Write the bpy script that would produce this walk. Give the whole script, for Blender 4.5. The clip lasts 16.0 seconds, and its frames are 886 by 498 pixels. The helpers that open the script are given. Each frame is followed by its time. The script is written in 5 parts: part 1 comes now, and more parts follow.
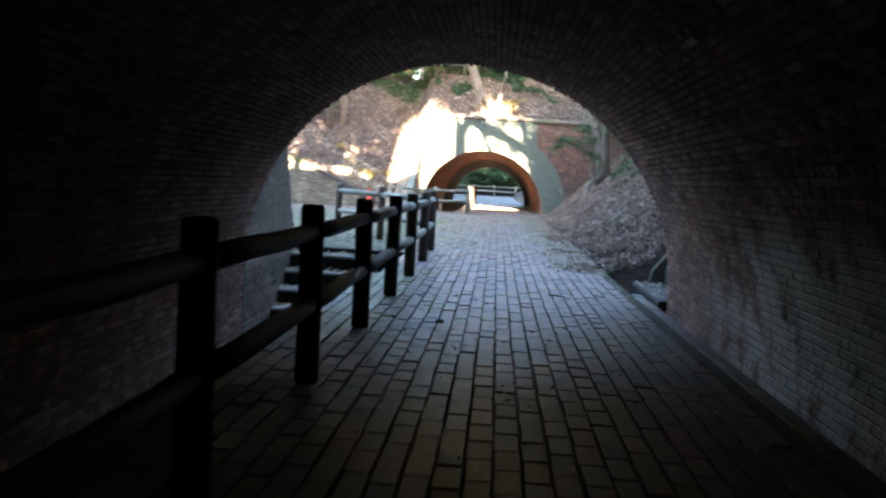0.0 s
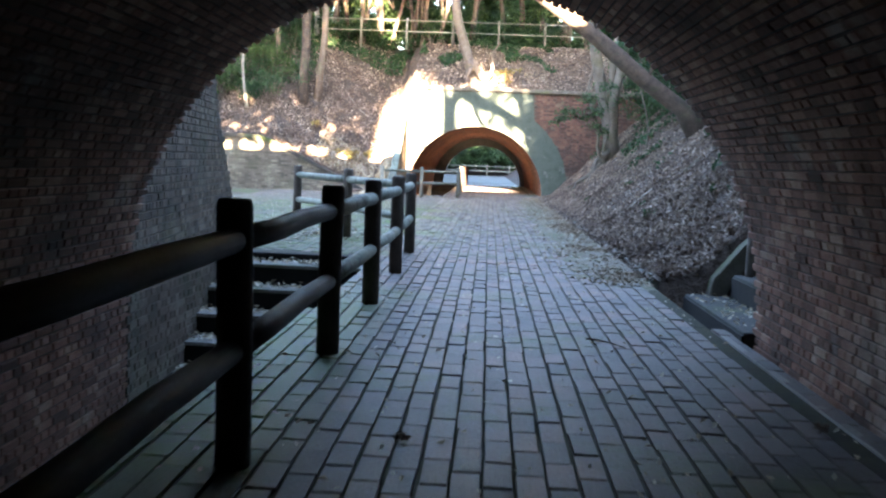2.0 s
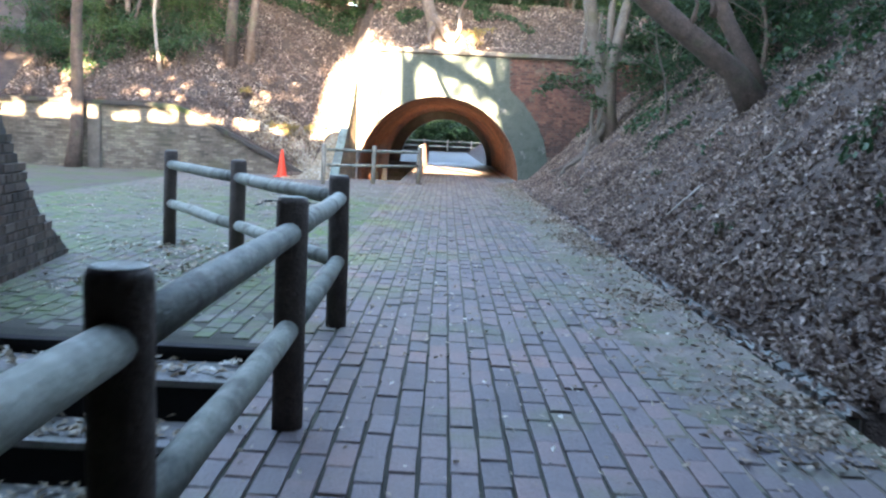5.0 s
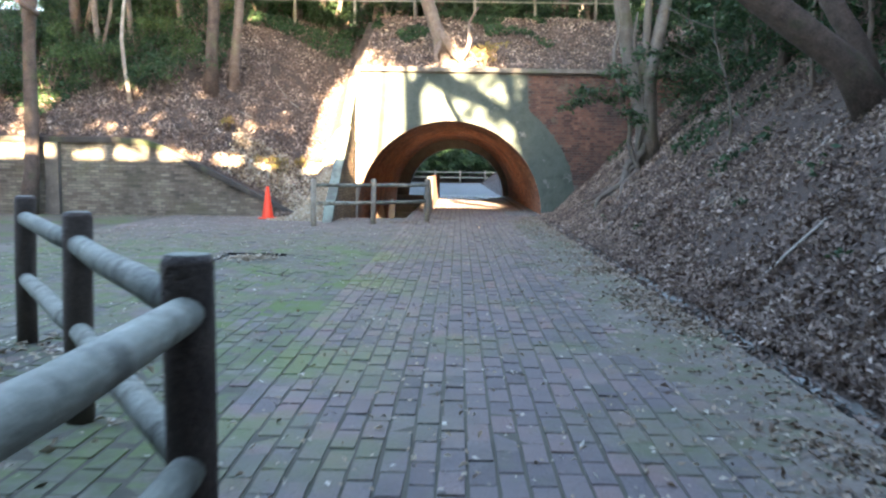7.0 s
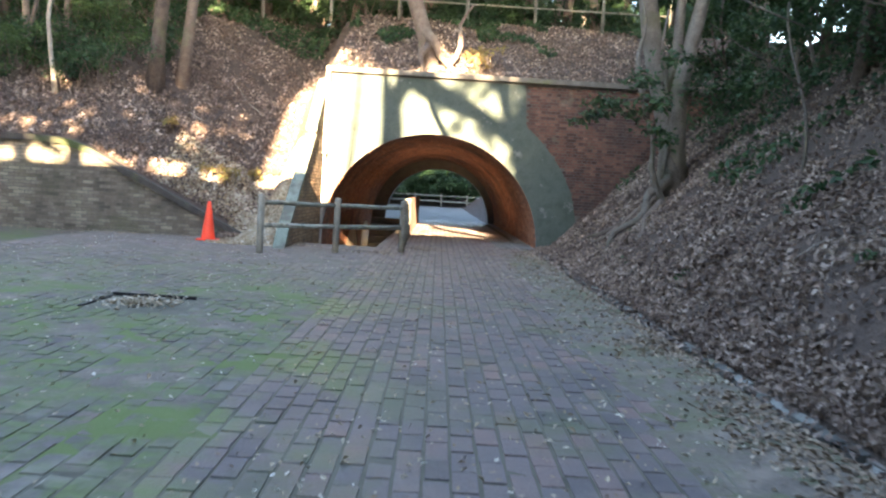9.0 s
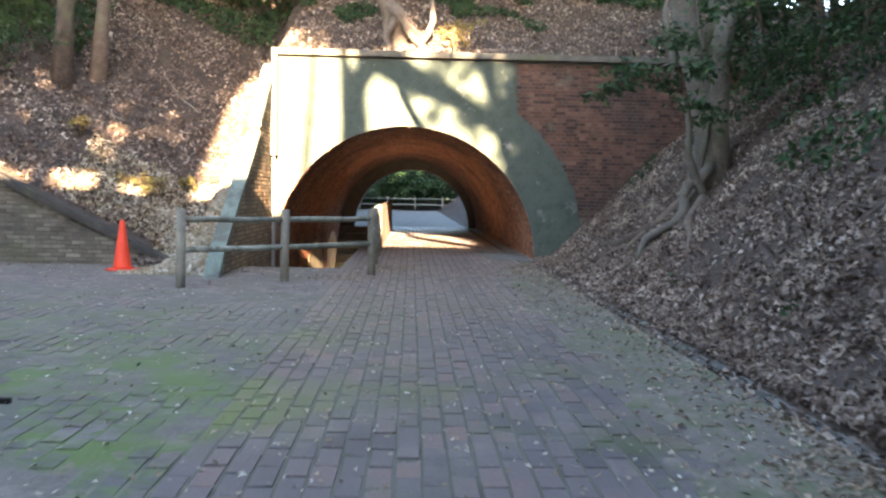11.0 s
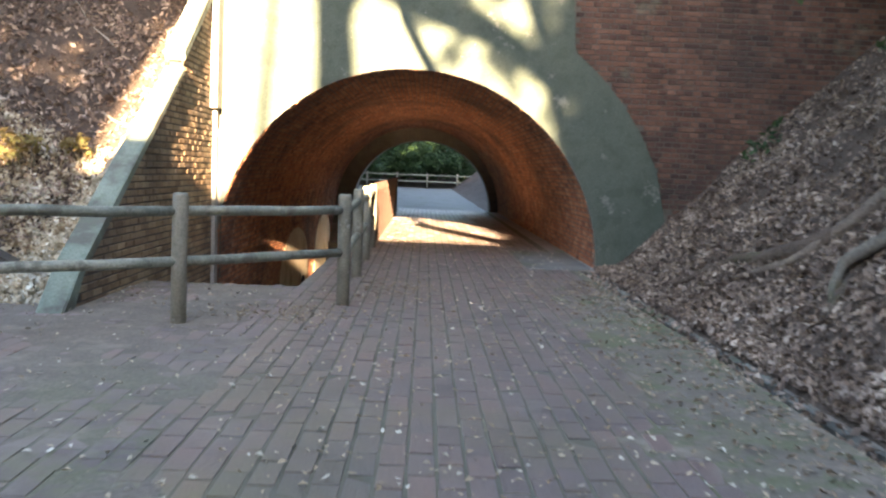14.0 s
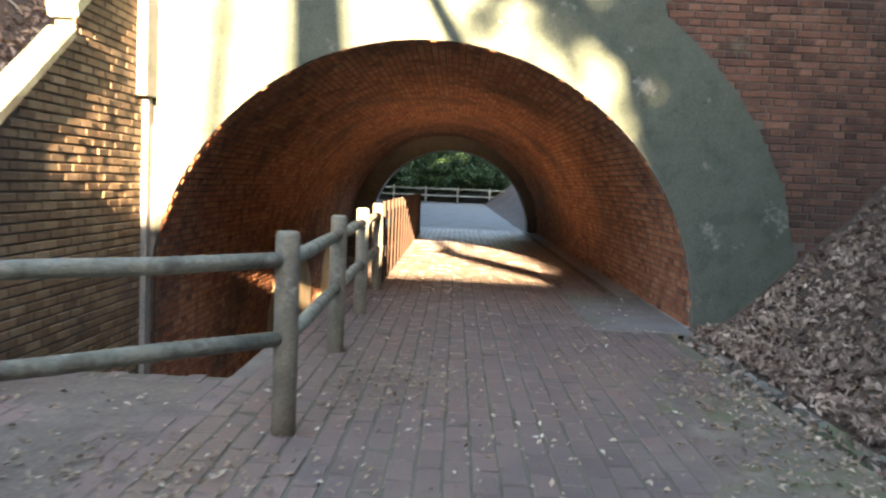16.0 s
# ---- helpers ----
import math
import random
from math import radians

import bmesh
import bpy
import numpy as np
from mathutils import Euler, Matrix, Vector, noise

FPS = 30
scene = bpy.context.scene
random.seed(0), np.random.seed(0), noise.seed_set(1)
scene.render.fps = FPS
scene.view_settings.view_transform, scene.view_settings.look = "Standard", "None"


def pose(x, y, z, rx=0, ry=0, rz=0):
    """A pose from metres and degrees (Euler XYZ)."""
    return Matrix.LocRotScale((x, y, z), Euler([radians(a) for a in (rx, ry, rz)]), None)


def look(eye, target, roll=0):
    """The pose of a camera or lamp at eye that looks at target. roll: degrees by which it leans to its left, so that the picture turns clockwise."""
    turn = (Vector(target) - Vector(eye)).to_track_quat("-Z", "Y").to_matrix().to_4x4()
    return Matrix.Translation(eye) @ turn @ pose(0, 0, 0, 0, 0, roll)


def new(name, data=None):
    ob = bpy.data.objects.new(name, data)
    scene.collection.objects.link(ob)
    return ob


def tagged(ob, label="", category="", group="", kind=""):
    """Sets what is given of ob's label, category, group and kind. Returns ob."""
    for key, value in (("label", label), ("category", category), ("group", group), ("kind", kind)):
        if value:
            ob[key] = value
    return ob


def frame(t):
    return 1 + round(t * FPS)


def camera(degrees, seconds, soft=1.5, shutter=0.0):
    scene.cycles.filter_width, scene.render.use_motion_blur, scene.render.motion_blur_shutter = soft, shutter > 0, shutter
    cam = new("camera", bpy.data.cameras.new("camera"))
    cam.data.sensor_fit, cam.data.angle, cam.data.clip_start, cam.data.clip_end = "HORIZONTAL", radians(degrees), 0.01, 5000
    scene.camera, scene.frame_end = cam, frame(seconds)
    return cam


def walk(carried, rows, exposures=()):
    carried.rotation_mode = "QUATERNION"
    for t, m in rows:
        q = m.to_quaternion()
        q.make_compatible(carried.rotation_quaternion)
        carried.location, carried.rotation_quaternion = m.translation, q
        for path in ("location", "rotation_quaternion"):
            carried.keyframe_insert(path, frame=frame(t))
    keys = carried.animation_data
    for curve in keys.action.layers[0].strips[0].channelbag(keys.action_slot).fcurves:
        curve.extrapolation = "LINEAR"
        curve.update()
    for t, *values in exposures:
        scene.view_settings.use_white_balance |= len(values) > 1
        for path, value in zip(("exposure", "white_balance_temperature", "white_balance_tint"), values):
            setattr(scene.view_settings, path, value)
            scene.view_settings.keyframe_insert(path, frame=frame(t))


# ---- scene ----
cam = camera(54.0, 16.0, soft=2.2, shutter=0.5)
PATH = [
    (0, (0.026, -0.364, 1.14), (-0.089, 1.626, 0.984), 3.4),
    (0.5, (-0.01, 0.574, 1.16), (-0.039, 2.566, 0.987), 0.2),
    (1, (-0.044, 1.439, 1.127), (-0.092, 3.429, 0.939), 2.5),
    (1.5, (-0.077, 2.32, 1.15), (-0.096, 4.311, 0.961), -1.4),
    (2, (-0.065, 3.096, 1.133), (-0.161, 5.083, 0.933), 2.4),
    (2.5, (-0.12, 4.095, 1.169), (-0.166, 6.083, 0.948), -0.9),
    (3, (-0.157, 4.946, 1.191), (-0.287, 6.903, 0.796), 3.8),
    (3.5, (-0.21, 5.874, 1.27), (-0.222, 7.854, 0.988), 2.2),
    (4, (-0.268, 6.65, 1.266), (-0.29, 8.633, 1.007), 4.3),
    (6.5, (-0.371, 10.695, 1.204), (-0.336, 12.683, 0.981), -0.5),
    (7, (-0.323, 11.538, 1.197), (-0.356, 13.529, 1.011), 0.9),
    (7.5, (-0.254, 12.411, 1.228), (-0.258, 14.401, 1.03), 0.7),
    (8, (-0.288, 13.214, 1.215), (-0.269, 15.206, 1.044), 3.5),
    (8.5, (-0.294, 14.077, 1.266), (-0.281, 16.07, 1.102), 1.2),
    (9, (-0.387, 14.908, 1.144), (-0.37, 16.903, 1.014), 3.5),
    (11.5, (-0.452, 19.174, 1.171), (-0.371, 21.169, 1.051), 0.9),
    (12, (-0.404, 20.058, 1.082), (-0.349, 22.055, 0.976), 2.1),
    (12.5, (-0.401, 20.954, 1.126), (-0.367, 22.947, 0.964), 1.6),
    (13, (-0.33, 21.739, 1.113), (-0.237, 23.726, 0.906), 3.1),
    (13.5, (-0.404, 22.649, 1.152), (-0.351, 24.639, 0.964), 0.8),
    (14, (-0.358, 23.475, 1.166), (-0.31, 25.466, 0.988), 2.3),
    (14.5, (-0.414, 24.364, 1.149), (-0.433, 26.357, 0.986), 2.1),
    (15, (-0.355, 25.226, 1.163), (-0.323, 27.223, 1.044), 1.1),
    (15.5, (-0.381, 26.064, 1.182), (-0.391, 28.06, 1.054), 1.6),
    (16, (-0.263, 26.872, 1.184), (-0.289, 28.867, 1.034), 2.4),
]
walk(cam, [(t, look(eye, target, roll)) for t, eye, target, roll in PATH],
     [(0.0, 5.72, 6400, 16), (1.5, 5.70, 6350, 16), (4.0, 5.68, 6300, 18), (8.0, 4.95, 6600, 16), (12.5, 4.80, 6950, 17), (16.0, 4.88, 7350, 17)])

# ---- sky, sun ----
SUN_DRIFT, SUN_FALL = 0.032, 0.235
world = bpy.data.worlds.new("sky")
scene.world = world
world.use_nodes = True
wn = world.node_tree
sky = wn.nodes.new("ShaderNodeTexSky")
sky.sky_type = "NISHITA"
sky.sun_disc = False
sky.sun_elevation = math.atan(SUN_FALL)
sky.sun_rotation = radians(180 - 1.5)
wn.links.new(sky.outputs[0], wn.nodes["Background"].inputs[0])
wn.nodes["Background"].inputs[1].default_value = 0.075
sun_data = bpy.data.lights.new("sun", "SUN")
sun_data.energy = 5.0
sun_data.angle = radians(0.5)
sun_data.color = (1.0, 0.77, 0.50)
sun = new("sun", sun_data)
sun.matrix_world = look((SUN_DRIFT * 60, -60, SUN_FALL * 60), (0, 0, 0))


# ---- materials ----
def surface(name, cols, rough=0.85, scale=6.0, bump=0.3, rnd="", stains=(), fine=60.0, metal=0.0, sheer=0.0, bump_d=0.01):
    """cols: colours run through by grain and by each piece's own random; stains: (colour, scale, low, high, strength)."""
    m = bpy.data.materials.new(name)
    m.use_nodes = True
    nt = m.node_tree
    N, L = nt.nodes, nt.links
    bsdf = N["Principled BSDF"]
    geo = N.new("ShaderNodeNewGeometry")

    def noise_tex(s, detail=4.0, rg=0.6):
        n = N.new("ShaderNodeTexNoise")
        n.inputs["Scale"].default_value = s
        n.inputs["Detail"].default_value = detail
        n.inputs["Roughness"].default_value = rg
        L.new(geo.outputs["Position"], n.inputs["Vector"])
        return n

    big, small = noise_tex(scale), noise_tex(fine, 3.0)
    ramp = N.new("ShaderNodeValToRGB")
    e = ramp.color_ramp.elements
    while len(e) < len(cols):
        e.new(0.5)
    for i, c in enumerate(cols):
        e[i].position = 0.15 + 0.7 * i / max(1, len(cols) - 1)
        e[i].color = (*c, 1)
    if rnd:
        mixv = N.new("ShaderNodeMath")
        mixv.operation = "MULTIPLY_ADD"
        src = geo.outputs["Random Per Island"]
        if rnd == "object":
            src = N.new("ShaderNodeObjectInfo").outputs["Random"]
        L.new(src, mixv.inputs[0])
        mixv.inputs[1].default_value = 0.5
        half = N.new("ShaderNodeMath")
        half.operation = "MULTIPLY_ADD"
        L.new(big.outputs["Fac"], half.inputs[0])
        half.inputs[1].default_value = 0.9
        half.inputs[2].default_value = -0.20
        L.new(half.outputs[0], mixv.inputs[2])
        L.new(mixv.outputs[0], ramp.inputs["Fac"])
    else:
        L.new(big.outputs["Fac"], ramp.inputs["Fac"])
    col = ramp.outputs["Color"]
    grain = N.new("ShaderNodeMix")
    grain.data_type, grain.blend_type = "RGBA", "MULTIPLY"
    grain.inputs["Factor"].default_value = 0.55
    g2 = N.new("ShaderNodeMapRange")
    g2.inputs["From Min"].default_value, g2.inputs["From Max"].default_value = 0.3, 0.7
    g2.inputs["To Min"].default_value, g2.inputs["To Max"].default_value = 0.55, 1.25
    L.new(small.outputs["Fac"], g2.inputs["Value"])
    L.new(col, grain.inputs["A"])
    L.new(g2.outputs[0], grain.inputs["B"])
    col = grain.outputs["Result"]
    for c, s, lo, hi, k, *zone in stains:
        st = noise_tex(s, 6.0, 0.65)
        mr = N.new("ShaderNodeMapRange")
        mr.inputs["From Min"].default_value, mr.inputs["From Max"].default_value = lo, hi
        mr.inputs["To Max"].default_value = k
        L.new(st.outputs["Fac"], mr.inputs["Value"])
        mx = N.new("ShaderNodeMix")
        mx.data_type = "RGBA"
        fac = mr.outputs[0]
        for axis, a, b in zone:
            sep = N.new("ShaderNodeSeparateXYZ")
            L.new(geo.outputs["Position"], sep.inputs[0])
            zr = N.new("ShaderNodeMapRange")
            zr.inputs["From Min"].default_value, zr.inputs["From Max"].default_value = a, b
            L.new(sep.outputs[axis], zr.inputs["Value"])
            mul = N.new("ShaderNodeMath")
            mul.operation = "MULTIPLY"
            L.new(fac, mul.inputs[0])
            L.new(zr.outputs[0], mul.inputs[1])
            fac = mul.outputs[0]
        L.new(fac, mx.inputs["Factor"])
        L.new(col, mx.inputs["A"])
        mx.inputs["B"].default_value = (*c, 1)
        col = mx.outputs["Result"]
    L.new(col, bsdf.inputs["Base Color"])
    bsdf.inputs["Roughness"].default_value = rough
    bsdf.inputs["Metallic"].default_value = metal
    bsdf.inputs["Specular IOR Level"].default_value = 0.3
    if bump:
        b = N.new("ShaderNodeBump")
        b.inputs["Strength"].default_value = bump
        b.inputs["Distance"].default_value = bump_d
        L.new(small.outputs["Fac"], b.inputs["Height"])
        L.new(b.outputs[0], bsdf.inputs["Normal"])
    if sheer:
        tr = N.new("ShaderNodeBsdfTranslucent")
        L.new(col, tr.inputs["Color"])
        ms = N.new("ShaderNodeMixShader")
        ms.inputs[0].default_value = sheer
        L.new(bsdf.outputs[0], ms.inputs[1])
        L.new(tr.outputs[0], ms.inputs[2])
        L.new(ms.outputs[0], N["Material Output"].inputs["Surface"])
    return m


LIME = ((0.40, 0.37, 0.33), 1.5, 0.60, 0.70, 0.35)
LIME_LOW = ((0.55, 0.51, 0.45), 1.1, 0.43, 0.54, 0.85, (0, 1.3, 1.75), (2, 1.1, 0.7), (1, 8.5, 6.5))
MOSS = ((0.075, 0.105, 0.025), 0.9, 0.52, 0.68, 0.65)
SOOT = ((0.035, 0.03, 0.028), 0.7, 0.48, 0.7, 0.75)
# Red brick of the second front, with its shade put into the colour.
shaded_wall_cols = [(0.045, 0.024, 0.019), (0.085, 0.043, 0.031), (0.125, 0.062, 0.043), (0.18, 0.10, 0.07)]
red_cols = [(0.12, 0.052, 0.034), (0.28, 0.11, 0.058), (0.38, 0.16, 0.082), (0.46, 0.25, 0.15)]
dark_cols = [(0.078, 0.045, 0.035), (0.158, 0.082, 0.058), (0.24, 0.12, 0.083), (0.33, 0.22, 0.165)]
tan_cols = [(0.15, 0.095, 0.056), (0.20, 0.132, 0.080), (0.25, 0.172, 0.105), (0.32, 0.235, 0.150)]
grey_cols = [(0.085, 0.075, 0.058), (0.14, 0.125, 0.095), (0.19, 0.170, 0.13), (0.26, 0.235, 0.18)]
pave_cols = [(0.072, 0.064, 0.064), (0.115, 0.099, 0.097), (0.140, 0.113, 0.107), (0.195, 0.128, 0.110)]
M = {}
for key, rnd in (("", "island"), ("_piece", "object")):
    M["red" + key] = surface("red_brick" + key, red_cols, 0.85, 3.0, 0.5, rnd, [SOOT, ((0.5, 0.4, 0.3), 4.6, 0.60, 0.68, 0.5)])
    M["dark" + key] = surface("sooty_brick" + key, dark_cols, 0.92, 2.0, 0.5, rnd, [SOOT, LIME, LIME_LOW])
    M["shaded" + key] = surface("shaded_red_brick" + key, shaded_wall_cols, 0.9, 3.0, 0.5, rnd, [SOOT, ((0.16, 0.17, 0.12), 2.3, 0.60, 0.70, 0.4)])
    M["grey" + key] = surface("weathered_brick" + key, grey_cols, 0.9, 2.5, 0.5, rnd, [((0.11, 0.12, 0.06), 1.3, 0.5, 0.7, 0.5), SOOT])
    M["umber" + key] = surface("umber_brick" + key, [(0.045, 0.034, 0.027), (0.08, 0.060, 0.046), (0.12, 0.088, 0.066), (0.18, 0.145, 0.112)], 0.92, 2.5, 0.5, rnd, [((0.07, 0.085, 0.045), 1.1, 0.5, 0.7, 0.5), SOOT])
    M["paver" + key] = surface("clay_paver" + key, pave_cols, 0.52, 1.2, 0.7, rnd, [MOSS, ((0.165, 0.123, 0.11), 0.9, 0.30, 0.60, 0.8, (1, 22.0, 29.0)), ((0.10, 0.145, 0.032), 0.8, 0.46, 0.59, 0.8, (1, 12.0, 16.0), (1, 29.0, 22.0), (0, -0.1, -1.3)), ((0.19, 0.165, 0.14), 1.9, 0.55, 0.66, 0.5, (1, 12.0, 16.0)),
                                ((0.15, 0.135, 0.085), 2.6, 0.28, 0.46, 0.92, (0, 0.8, 1.45), (1, 11.0, 14.0), (1, 33.0, 28.0)), ((0.085, 0.165, 0.028), 2.0, 0.28, 0.46, 0.9, (0, -0.68, -1.05), (1, 5.0, 6.5), (1, 11.2, 9.2))])
    M["mossy" + key] = surface("mossy_paver" + key, pave_cols, 0.75, 1.2, 0.4, rnd, [((0.098, 0.138, 0.042), 0.8, 0.44, 0.62, 0.7, (1, 30.0, 24.0)), ((0.10, 0.145, 0.036), 5.0, 0.46, 0.58, 0.65, (1, 30.0, 24.0)), ((0.075, 0.085, 0.04), 14.0, 0.45, 0.60, 0.6, (1, 30.0, 24.0)), ((0.21, 0.185, 0.16), 1.9, 0.54, 0.66, 0.6), ((0.20, 0.15, 0.132), 0.8, 0.30, 0.60, 0.8, (1, 22.0, 29.0))])
    M["stone" + key] = surface("kerb_stone" + key, [(0.05, 0.05, 0.045), (0.11, 0.11, 0.096), (0.24, 0.245, 0.22)], 0.9, 5.0, 0.6, rnd, [MOSS])
M["tan"] = surface("tan_brick", tan_cols, 0.9, 3.0, 0.5, "island", [SOOT])
M["tan_piece"] = surface("tan_brick_piece", tan_cols, 0.9, 3.0, 0.5, "object", [SOOT])
M["dull_mortar"] = surface("dull_mortar", [(0.06, 0.055, 0.048), (0.12, 0.11, 0.095)], 0.95, 4.0, 0.5)
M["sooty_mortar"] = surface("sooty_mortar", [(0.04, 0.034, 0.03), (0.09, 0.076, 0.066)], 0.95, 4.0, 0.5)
M["mortar"] = surface("old_mortar", [(0.10, 0.09, 0.08), (0.20, 0.18, 0.155)], 0.95, 4.0, 0.5)
M["joint"] = surface("mossy_joint_earth", [(0.022, 0.021, 0.018), (0.036, 0.036, 0.024), (0.05, 0.056, 0.028)], 0.95, 3.0, 0.6, stains=[((0.125, 0.12, 0.09), 2.0, 0.2, 0.5, 0.9, (1, 11.0, 17.0))])
M["soil"] = surface("mossy_soil", [(0.09, 0.075, 0.06), (0.13, 0.11, 0.085), (0.11, 0.12, 0.05)], 0.95, 1.2, 0.8, stains=[((0.09, 0.12, 0.04), 0.6, 0.45, 0.6, 0.7)], bump_d=0.03)
M["bank"] = surface("leaf_mould_earth", [(0.04, 0.030, 0.024), (0.075, 0.055, 0.043), (0.115, 0.085, 0.064)], 0.95, 4.0, 1.0, fine=25.0, bump_d=0.05)
M["stucco"] = surface("green_grey_render", [(0.045, 0.062, 0.051), (0.072, 0.090, 0.074), (0.115, 0.130, 0.112)], 0.9, 1.3, 0.3, stains=[((0.035, 0.05, 0.038), 1.3, 0.46, 0.62, 0.75), ((0.035, 0.048, 0.038), 5.5, 0.52, 0.62, 0.5), ((0.24, 0.24, 0.215), 3.0, 0.62, 0.7, 0.5), ((0.3, 0.3, 0.28), 11.0, 0.66, 0.7, 0.5)])
M["concrete"] = surface("worn_concrete", [(0.17, 0.16, 0.15), (0.26, 0.25, 0.23), (0.33, 0.32, 0.30)], 0.9, 3.0, 0.4, stains=[MOSS])
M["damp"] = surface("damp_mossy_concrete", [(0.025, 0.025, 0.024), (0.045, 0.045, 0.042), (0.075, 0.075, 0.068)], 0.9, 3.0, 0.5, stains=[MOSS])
M["coping"] = surface("mossy_coping", [(0.07, 0.065, 0.055), (0.12, 0.11, 0.09), (0.18, 0.165, 0.135)], 0.9, 4.0, 0.5, stains=[MOSS])
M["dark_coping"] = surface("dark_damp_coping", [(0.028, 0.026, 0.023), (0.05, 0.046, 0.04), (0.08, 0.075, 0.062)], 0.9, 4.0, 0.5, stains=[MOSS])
# Cream stands for sunlight on the lower wall of the second tunnel.
M["cream"] = surface("cream_sun_patch", [(0.40, 0.33, 0.22), (0.52, 0.44, 0.31), (0.60, 0.52, 0.38)], 0.9, 2.0, 0.3, stains=[((0.24, 0.18, 0.11), 1.6, 0.52, 0.66, 0.6)])
# Board colour includes the shade on the fence's path side.
M["shade_board"] = surface("shade_darkened_board", [(0.022, 0.011, 0.007), (0.036, 0.018, 0.011), (0.055, 0.028, 0.017)], 0.75, 8.0, 0.7, "object")
M["post"] = surface("dark_timber_post", [(0.035, 0.027, 0.022), (0.065, 0.050, 0.040), (0.11, 0.085, 0.066)], 0.6, 8.0, 0.7, "object")
M["rail"] = surface("weathered_timber_rail", [(0.13, 0.14, 0.11), (0.22, 0.23, 0.185), (0.32, 0.33, 0.27)], 0.7, 9.0, 0.8, "object", [((0.07, 0.065, 0.05), 6.0, 0.52, 0.62, 0.65), ((0.42, 0.41, 0.36), 9.0, 0.62, 0.70, 0.5)])
M["dark_rail"] = surface("dark_timber_rail", [(0.035, 0.03, 0.026), (0.06, 0.05, 0.042), (0.09, 0.08, 0.07)], 0.6, 5.0, 0.4, "object")
M["grey_post"] = surface("grey_timber_post", [(0.12, 0.115, 0.09), (0.20, 0.19, 0.15), (0.29, 0.28, 0.23)], 0.8, 7.0, 0.5, "object", [((0.45, 0.45, 0.43), 6.0, 0.6, 0.68, 0.5)])
M["riser"] = surface("near_black_timber", [(0.005, 0.0046, 0.0044), (0.012, 0.0105, 0.0095)], 0.85, 6.0, 0.4)
M["cone"] = surface("red_plastic", [(0.75, 0.05, 0.02), (0.85, 0.08, 0.03)], 0.5, 5.0, 0.05)
M["bark"] = surface("brown_bark", [(0.06, 0.045, 0.035), (0.12, 0.09, 0.07), (0.18, 0.145, 0.115)], 0.95, 7.0, 0.9, "object", [((0.09, 0.11, 0.05), 2.0, 0.55, 0.7, 0.5)], fine=35.0, bump_d=0.03)
M["pale_bark"] = surface("pale_bark", [(0.16, 0.14, 0.11), (0.26, 0.23, 0.19), (0.36, 0.33, 0.28)], 0.95, 5.0, 0.8, "object", [((0.12, 0.13, 0.07), 2.0, 0.5, 0.7, 0.6)], fine=35.0, bump_d=0.02)
M["grey_bark"] = surface("grey_bark", [(0.065, 0.056, 0.046), (0.11, 0.096, 0.078), (0.16, 0.143, 0.118)], 0.95, 5.0, 0.8, "object", [((0.09, 0.10, 0.05), 2.0, 0.5, 0.7, 0.6)], fine=35.0, bump_d=0.02)
M["leaf"] = surface("evergreen_leaf", [(0.016, 0.042, 0.018), (0.032, 0.07, 0.026), (0.058, 0.105, 0.036)], 0.5, 2.0, 0.0, "island", sheer=0.3)
M["leaf_light"] = surface("light_green_leaf", [(0.035, 0.07, 0.024), (0.065, 0.11, 0.036), (0.11, 0.15, 0.05)], 0.55, 2.0, 0.0, "island", sheer=0.4)
M["leaf_dry"] = surface("dry_grass_and_fern", [(0.16, 0.12, 0.05), (0.26, 0.19, 0.08), (0.22, 0.22, 0.07)], 0.8, 2.0, 0.0, "island", sheer=0.3)
M["litter"] = surface("fallen_leaf", [(0.070, 0.050, 0.040), (0.14, 0.102, 0.080), (0.23, 0.172, 0.135), (0.46, 0.38, 0.31)], 0.75, 1.5, 0.0, "island")
M["litter_pale"] = surface("pale_fallen_leaf", [(0.17, 0.12, 0.07), (0.33, 0.26, 0.17), (0.45, 0.40, 0.30), (0.55, 0.53, 0.45)], 0.7, 1.5, 0.0, "island")
M["litter_tan"] = surface("tan_fallen_leaf", [(0.12, 0.085, 0.06), (0.21, 0.155, 0.11), (0.30, 0.235, 0.165), (0.40, 0.34, 0.26)], 0.75, 1.5, 0.0, "island")
M["screed"] = surface("worn_screed", [(0.10, 0.10, 0.095), (0.155, 0.155, 0.145), (0.21, 0.21, 0.20)], 0.9, 3.0, 0.4, stains=[MOSS])
M["pale_render"] = surface("pale_green_render", [(0.11, 0.145, 0.115), (0.165, 0.20, 0.16), (0.24, 0.27, 0.22)], 0.9, 2.0, 0.5, stains=[((0.085, 0.08, 0.065), 2.2, 0.46, 0.58, 0.8), ((0.10, 0.12, 0.08), 9.0, 0.56, 0.64, 0.5)])
M["drift"] = surface("drifted_soil", [(0.10, 0.085, 0.07), (0.15, 0.128, 0.105), (0.19, 0.165, 0.135)], 0.95, 5.0, 0.8, stains=[((0.105, 0.12, 0.055), 1.1, 0.46, 0.62, 0.6, (0, -1.0, 0.5)), ((0.085, 0.11, 0.045), 6.0, 0.5, 0.6, 0.5, (0, -1.0, 0.5)), ((0.24, 0.20, 0.16), 2.3, 0.55, 0.66, 0.6), ((0.095, 0.145, 0.035), 1.3, 0.42, 0.58, 0.8, (1, 29.0, 23.0), (0, 0.0, -1.2))], fine=40.0, bump_d=0.012)
